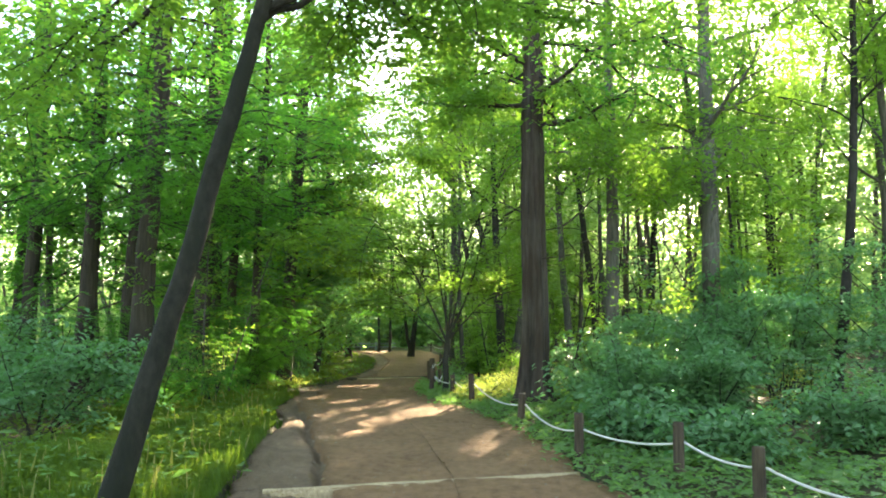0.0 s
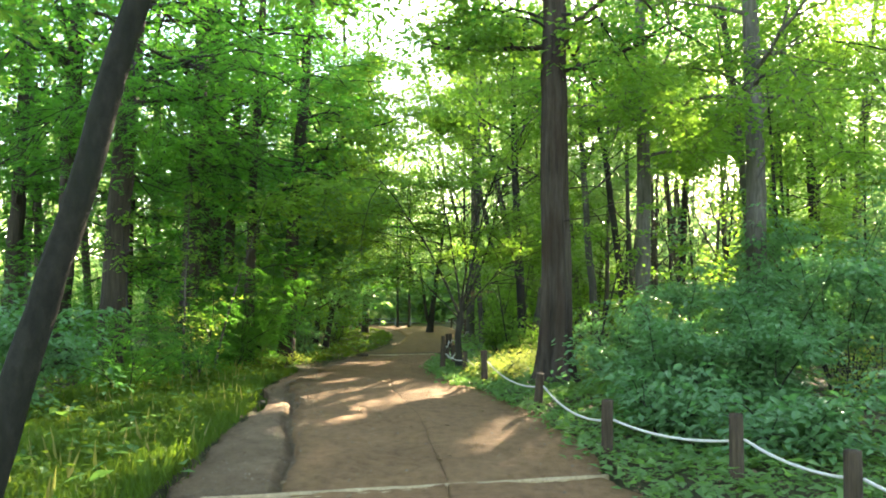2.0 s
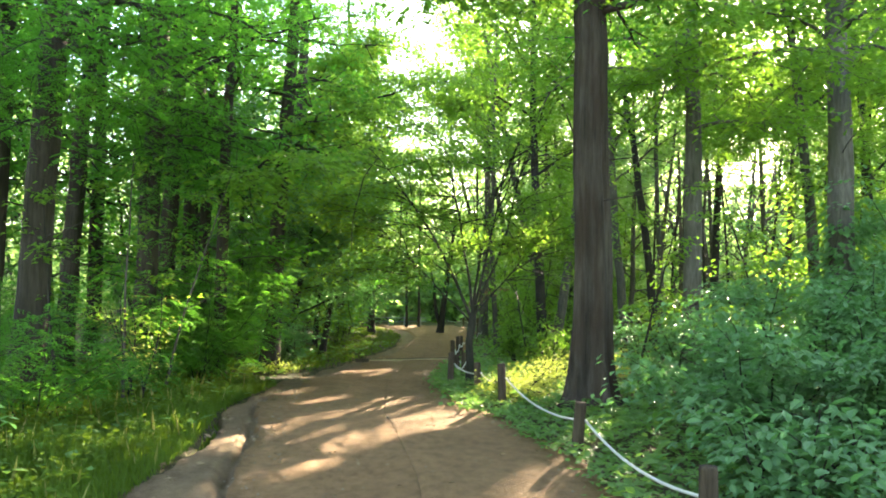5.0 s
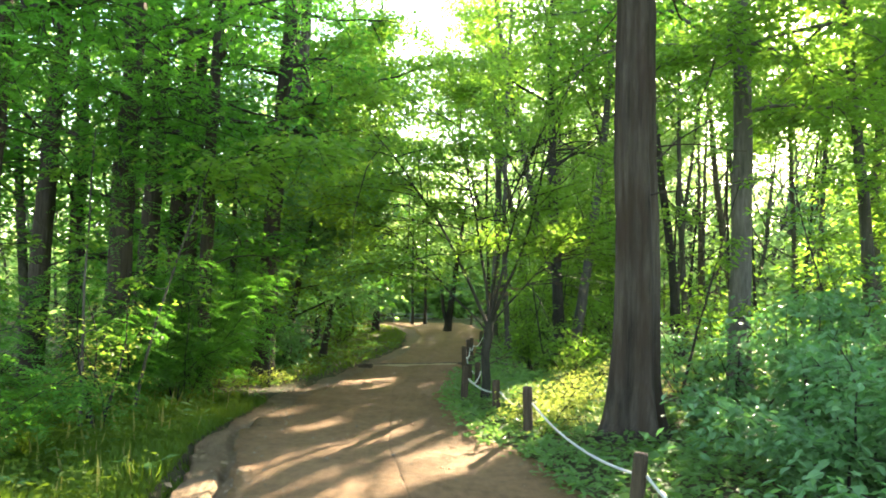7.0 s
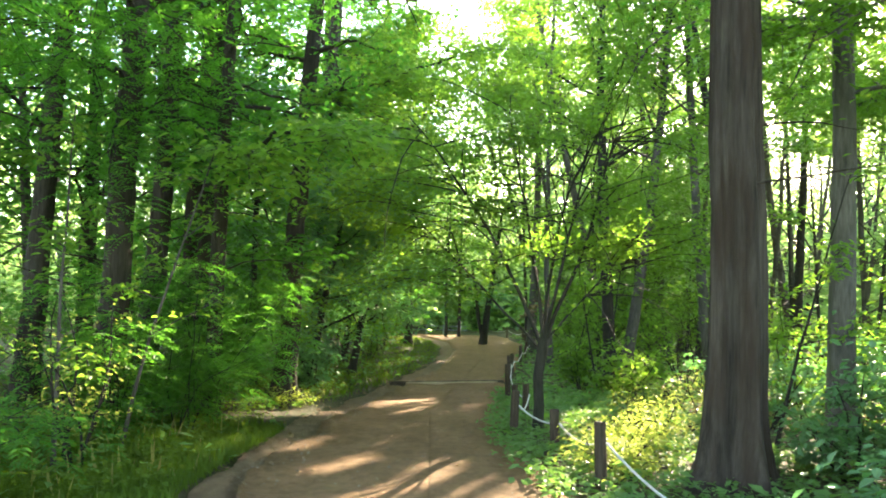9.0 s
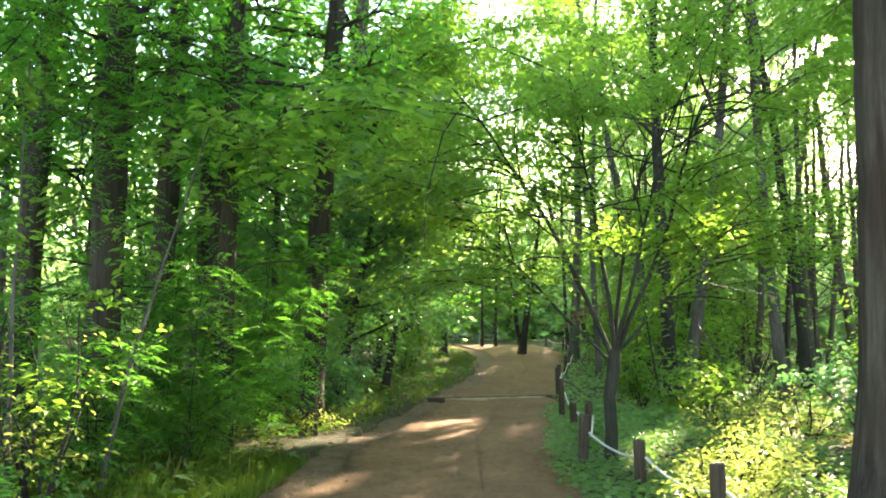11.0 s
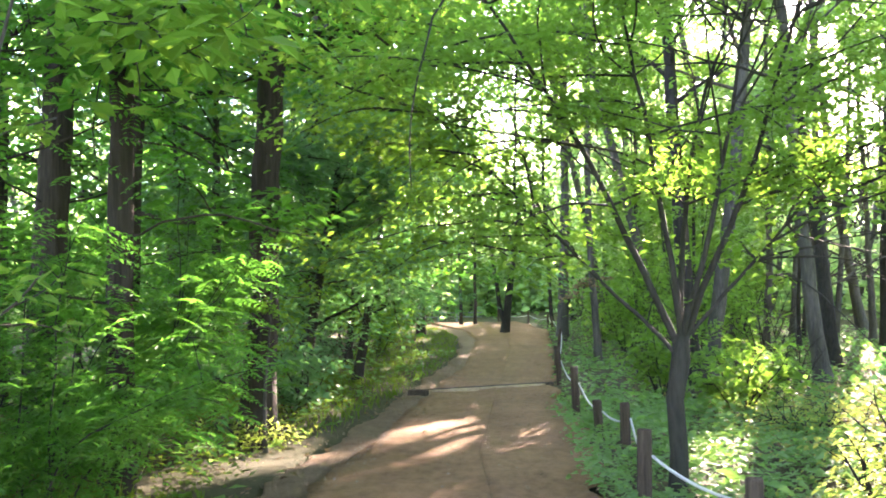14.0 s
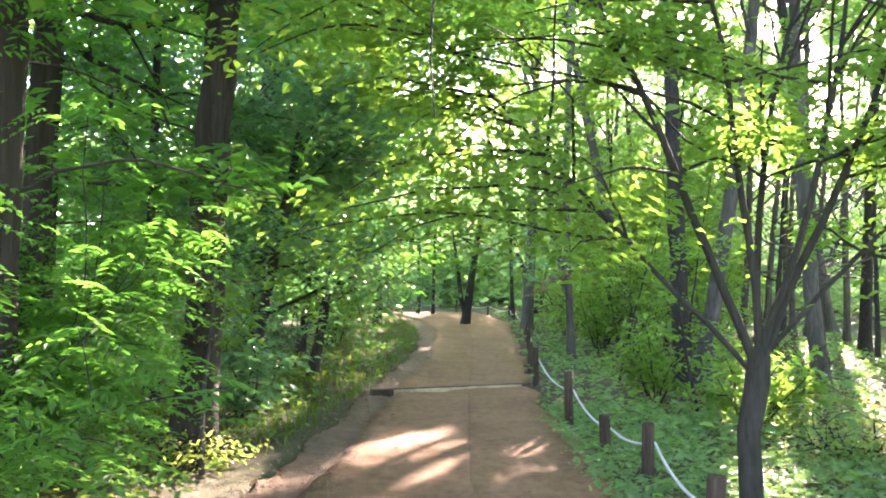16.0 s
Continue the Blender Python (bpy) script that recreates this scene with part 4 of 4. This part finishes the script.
def far_woods():
    rng = np.random.default_rng(5)
    ob = thing("far_woods", (0, 0, 0), "distant broadleaf woods closing the view all round", "woods", kind="stuff")
    tb, tips = Tubes(), []
    for k in range(430):
        az = rng.uniform(-0.8, 0.8) if k < 280 else rng.uniform(-0.16, 0.5) if k < 370 else rng.uniform(0.8, 5.48)
        d = rng.uniform(44, 100) if k < 280 else rng.uniform(62, 100) if k < 370 else rng.uniform(30, 80)
        x, y = d * math.sin(az), 8 + d * math.cos(az)
        if abs(x + 2.5) < 3.0 and 0 < y < 70:
            continue
        z = float(ground_z(x, y))
        h = rng.uniform(11, 20)
        r = rng.uniform(0.08, 0.17)
        stem = bent(rng, (x, y, z), (rng.normal() * 0.14, rng.normal() * 0.14, 1), h, 8, 0.02, 0.1)
        tb.add(stem, np.linspace(r, 0.03, 9), 6)
        for j in range(3):
            s = rng.integers(2, 6)
            tb.add(bent(rng, stem[s], (rng.normal() * 0.7, rng.normal() * 0.7, 0.8), h * rng.uniform(0.2, 0.4), 5, 0.03, 0.16), np.linspace(r * 0.5, 0.02, 6), 4)
        m = 50
        ph, rr = rng.uniform(0, 6.28, m), rng.uniform(0.4, 3.4, m)
        up = rng.uniform(0.03, 1, m) * h
        tips.append(np.stack([x + rr * np.cos(ph), y + rr * np.sin(ph), z + up], -1))
    for k in range(460):
        az, d = rng.uniform(-0.75, 0.75) if k < 300 else rng.normal() * 0.12 - 0.05, rng.uniform(58, 92) if k < 300 else rng.uniform(64, 80)
        x, y = d * math.sin(az), 8 + d * math.cos(az)
        tips.append(np.stack([x + rng.normal(size=16) * 1.3, y + rng.normal(size=16) * 1.3, ground_z(x, y) + rng.uniform(0.1, 4.6, 16)], -1))
    part("far_trunks", tb.mesh("far_trunks", BARK_GREY), ob)
    pts = np.concatenate(tips)
    c, a, n, ln = clump_leaves(rng, pts, 8, 0.85, 0.5, 0.56, 0.2, 0.7)
    part("far_crowns", leaves_mesh("far_crowns", c, a, n, ln, LEAF_HAZED, 0.6, "diamond"), ob)


far_woods()


def wooded_hill():
    az = np.linspace(-math.pi, math.pi, 361)
    u = np.linspace(0, 1, 9)
    A, U = np.meshgrid(az, u, indexing="ij")
    top = 11 + 3.0 * np.sin(7 * A + 1) + 2.0 * np.sin(17 * A) + 1.6 * np.sin(41 * A + 2) + 1.0 * np.sin(97 * A)
    rad = 112 + 9 * U + 1.5 * np.sin(60 * A + 9 * U)
    return grid_mesh("backdrop", rad * np.sin(A), 8 + rad * np.cos(A), -1 + top * U, HILL)


tagged(new("backdrop", wooded_hill()), "hazy green wooded rise beyond the forest", "backdrop", kind="structure")

railing = thing("white_railing", (-5.6, 62.0, float(ground_z(-5.6, 62.0))), "pale low railing far beyond the trees", "railing")
for dx in (-1.6, -0.5, 0.6, 1.7):
    part("post", Tubes().add([(dx, 0, -0.1), (dx, 0, 0.3), (dx, 0, 0.6), (dx, 0, 0.61)], [0.06, 0.055, 0.055, 0.001], 10).mesh("post", PALE), railing)
for hz in (0.28, 0.52):
    part("rail", Tubes().add([(-2.0, 0.04, hz), (0, 0.05, hz), (2.1, 0.04, hz)], [0.03, 0.03, 0.03], 8).mesh("rail", PALE), railing)


def scattered(name, count, area, keep, size, mat, label, category, seed, upright=0.0, wide=0.5, lift=0.03, shape="leaf", clump=1, spread=0.1):
    """Small plants or dry leaves strewn over a stretch of ground."""
    rng = np.random.default_rng(seed)
    x0, x1, y0, y1 = area
    px, py = rng.uniform(x0, x1, count), rng.uniform(y0, y1, count)
    ok = keep(px, py)
    px, py = np.repeat(px[ok], clump), np.repeat(py[ok], clump)
    px, py = px + rng.normal(size=len(px)) * spread, py + rng.normal(size=len(py)) * spread
    m = len(px)
    ln = size * rng.uniform(0.5, 1.4, m)
    az = rng.uniform(0, 6.28, m)
    on_path = (px > along(py, DIRT_L)) & (px < along(py, MAT_R))
    z = ground_z(px, py) + lift * rng.uniform(0.4, 2.2, m) + np.where(on_path, 0.21, 0)
    if upright:
        a = np.stack([np.cos(az) * (1 - upright), np.sin(az) * (1 - upright), np.full(m, upright)], -1) + rng.normal(size=(m, 3)) * 0.12
        z = ground_z(px, py) + ln * 0.42
        nrm = np.stack([np.cos(az), np.sin(az), np.full(m, 0.2)], -1)
    else:
        a = np.stack([np.cos(az), np.sin(az), rng.normal(size=m) * 0.25], -1)
        nrm = np.stack([rng.normal(size=m) * 0.4, rng.normal(size=m) * 0.4, np.ones(m)], -1)
    me = leaves_mesh(name, np.stack([px, py, z], -1), a, nrm, ln, mat, wide, shape, gaps=False)
    tagged(new(name, me), label, category, kind="stuff")


left_of = lambda a, b: lambda x, y: (x < along(y, DIRT_L) - a) & (x > along(y, DIRT_L) - b)
right_of = lambda a, b: lambda x, y: (x > along(y, MAT_R) + a) & (x < along(y, MAT_R) + b)
scattered("grass", 38000, (-6, -1.5, 3.5, 18.5), left_of(-0.12, 2.6), 0.12, GRASS, "lush yellow-green grass verge along the path", "grass", 1, 0.66, 0.055, shape="diamond", clump=3, spread=0.05)
tufts = lambda x, y: left_of(0.0, 2.4)(x, y) & (np.sin(2.3 * x + 1.1 * y) * np.sin(1.7 * y - 1.3 * x) > 0.25)
scattered("grass", 24000, (-6, -1.5, 3.5, 18.5), tufts, 0.2, GRASS, "taller grass tufts in the verge", "grass", 21, 0.62, 0.06, shape="diamond", clump=2, spread=0.05)
scattered("grass", 12000, (-8, -2.5, 22, 52), left_of(0.0, 3.0), 0.15, GRASS, "short green grass bank beside the far path", "grass", 2, 0.7, 0.1, shape="diamond")
scattered("herbs", 15000, (-0.6, 6, 3, 26), right_of(-0.2, 3.0), 0.085, HERB, "low green ground cover under the rope fence", "ground cover", 3, 0, 0.6, 0.06, shape="diamond", clump=4, spread=0.07)
scattered("herbs", 5000, (-0.6, 16, 22, 55), right_of(0.1, 12), 0.14, HERB, "low green herbs on the woodland floor", "ground cover", 4, 0, 0.6, 0.1, shape="diamond", clump=3, spread=0.15)
scattered("herbs", 9000, (-12, -2, 2, 30), left_of(0.3, 7), 0.065, GRASS, "leafy weeds under the trees", "ground cover", 6, 0, 0.55, 0.1, shape="diamond", clump=4, spread=0.09)
scattered("leaf_litter", 9000, (-10, 9, 0, 40), lambda x, y: (x < along(y, DIRT_L) + 0.4) | (x > along(y, MAT_R) - 0.15), 0.07, LITTER, "dry brown fallen leaves", "leaf litter", 7, 0, 0.5, 0.015, shape="diamond")

scattered("weeds", 1300, (-6, -2, 4, 19), left_of(0.05, 2.8), 0.06, GRASS, "broad-leaved weeds growing through the grass verge", "weeds", 8, 0, 0.5, 0.13, clump=5, spread=0.07)
scattered("dry_grass", 500, (-6, -1.8, 4, 18.5), left_of(-0.05, 2.4), 0.27, DRY_GRASS, "yellow seeding grass stalks in the verge", "grass", 9, 0.8, 0.04, shape="diamond")
# pale leaves stand in for sun glare that SOIL is too dark to show
scattered("leaf_litter", 3500, (1.2, 6.5, 20.5, 29), lambda x, y: x > along(y, MAT_R) + 0.6, 0.09, DRY_GRASS, "pale dry leaves added to whiten the sunlit clearing floor", "leaf litter", 10, 0, 0.5, 0.03)

wide_keep = lambda x, y: ((x < along(y, DIRT_L) - 0.3) | (x > along(y, MAT_R) + 0.3)) & (np.hypot(x, y - 14) < 27 + 4 * np.sin(5 * np.arctan2(x, y - 14)))
scattered("herbs", 15000, (-30, 30, -16, 44), wide_keep, 0.16, HERB, "thin green herb layer across the woodland floor", "ground cover", 31, 0, 0.55, 0.1, shape="diamond", clump=3, spread=0.2)
scattered("grass", 9000, (-6, 6, -12, 5), lambda x, y: ((x < along(y, DIRT_L)) & (x > along(y, DIRT_L) - 2.4)) | ((x > along(y, MAT_R)) & (x < along(y, MAT_R) + 1.8)), 0.2, GRASS, "grass edging the path behind", "grass", 32, 0.66, 0.07, shape="diamond", clump=2, spread=0.05)

# ---- stones and bits on the path ----


def pebbles(count, seed):
    rng = np.random.default_rng(seed)
    v, loops, n = [], [], 0
    base = np.array([(1, 0, 0), (0, 1, 0), (-1, 0, 0), (0, -1, 0), (0, 0, 0.7), (0, 0, -0.7)], float)
    tri = np.array([(0, 1, 4), (1, 2, 4), (2, 3, 4), (3, 0, 4), (1, 0, 5), (2, 1, 5), (3, 2, 5), (0, 3, 5)])
    y = rng.uniform(5, 34, count)
    u = np.where(rng.uniform(size=count) < 0.7, rng.uniform(-0.05, 0.25, count), rng.uniform(0.0, 1.0, count))
    x = along(y, DIRT_L) * (1 - u) + along(y, MAT_R) * u
    on_mat = x > along(y, MAT_L)
    z = along(y, FALL) + np.where(on_mat, 0.012, -0.035)
    for i in range(count):
        r = rng.uniform(0.005, 0.015) * (1.5 if rng.uniform() < 0.06 else 1)
        v.append(base * r * rng.uniform(0.7, 1.3, (6, 3)) + (x[i], y[i], z[i]))
        loops.append(tri + n)
        n += 6
    loops = np.concatenate(loops)
    tagged(new("pebbles", raw_mesh("pebbles", np.concatenate(v), loops.ravel(), np.full(len(loops), 3), PEBBLE, False)), "small grey-brown stones strewn on the path", "pebbles", kind="stuff")


pebbles(1500, 12)
scattered("fallen_leaves", 900, (-3.6, 2.5, 5, 34), lambda x, y: (x > along(y, DIRT_L)) & (x < along(y, MAT_R)), 0.05, LITTER, "few dry leaves lying on the path", "leaf litter", 17, 0, 0.5, 0.0)
scattered("soil_crumbs", 2600, (-0.8, 2.6, 5, 34), lambda x, y: np.abs(x - along(y, MAT_R) + 0.12) < 0.3, 0.035, LITTER, "brown soil crumbs and leaf bits along the mat's edge", "leaf litter", 18, 0, 0.6, 0.0, shape="diamond")
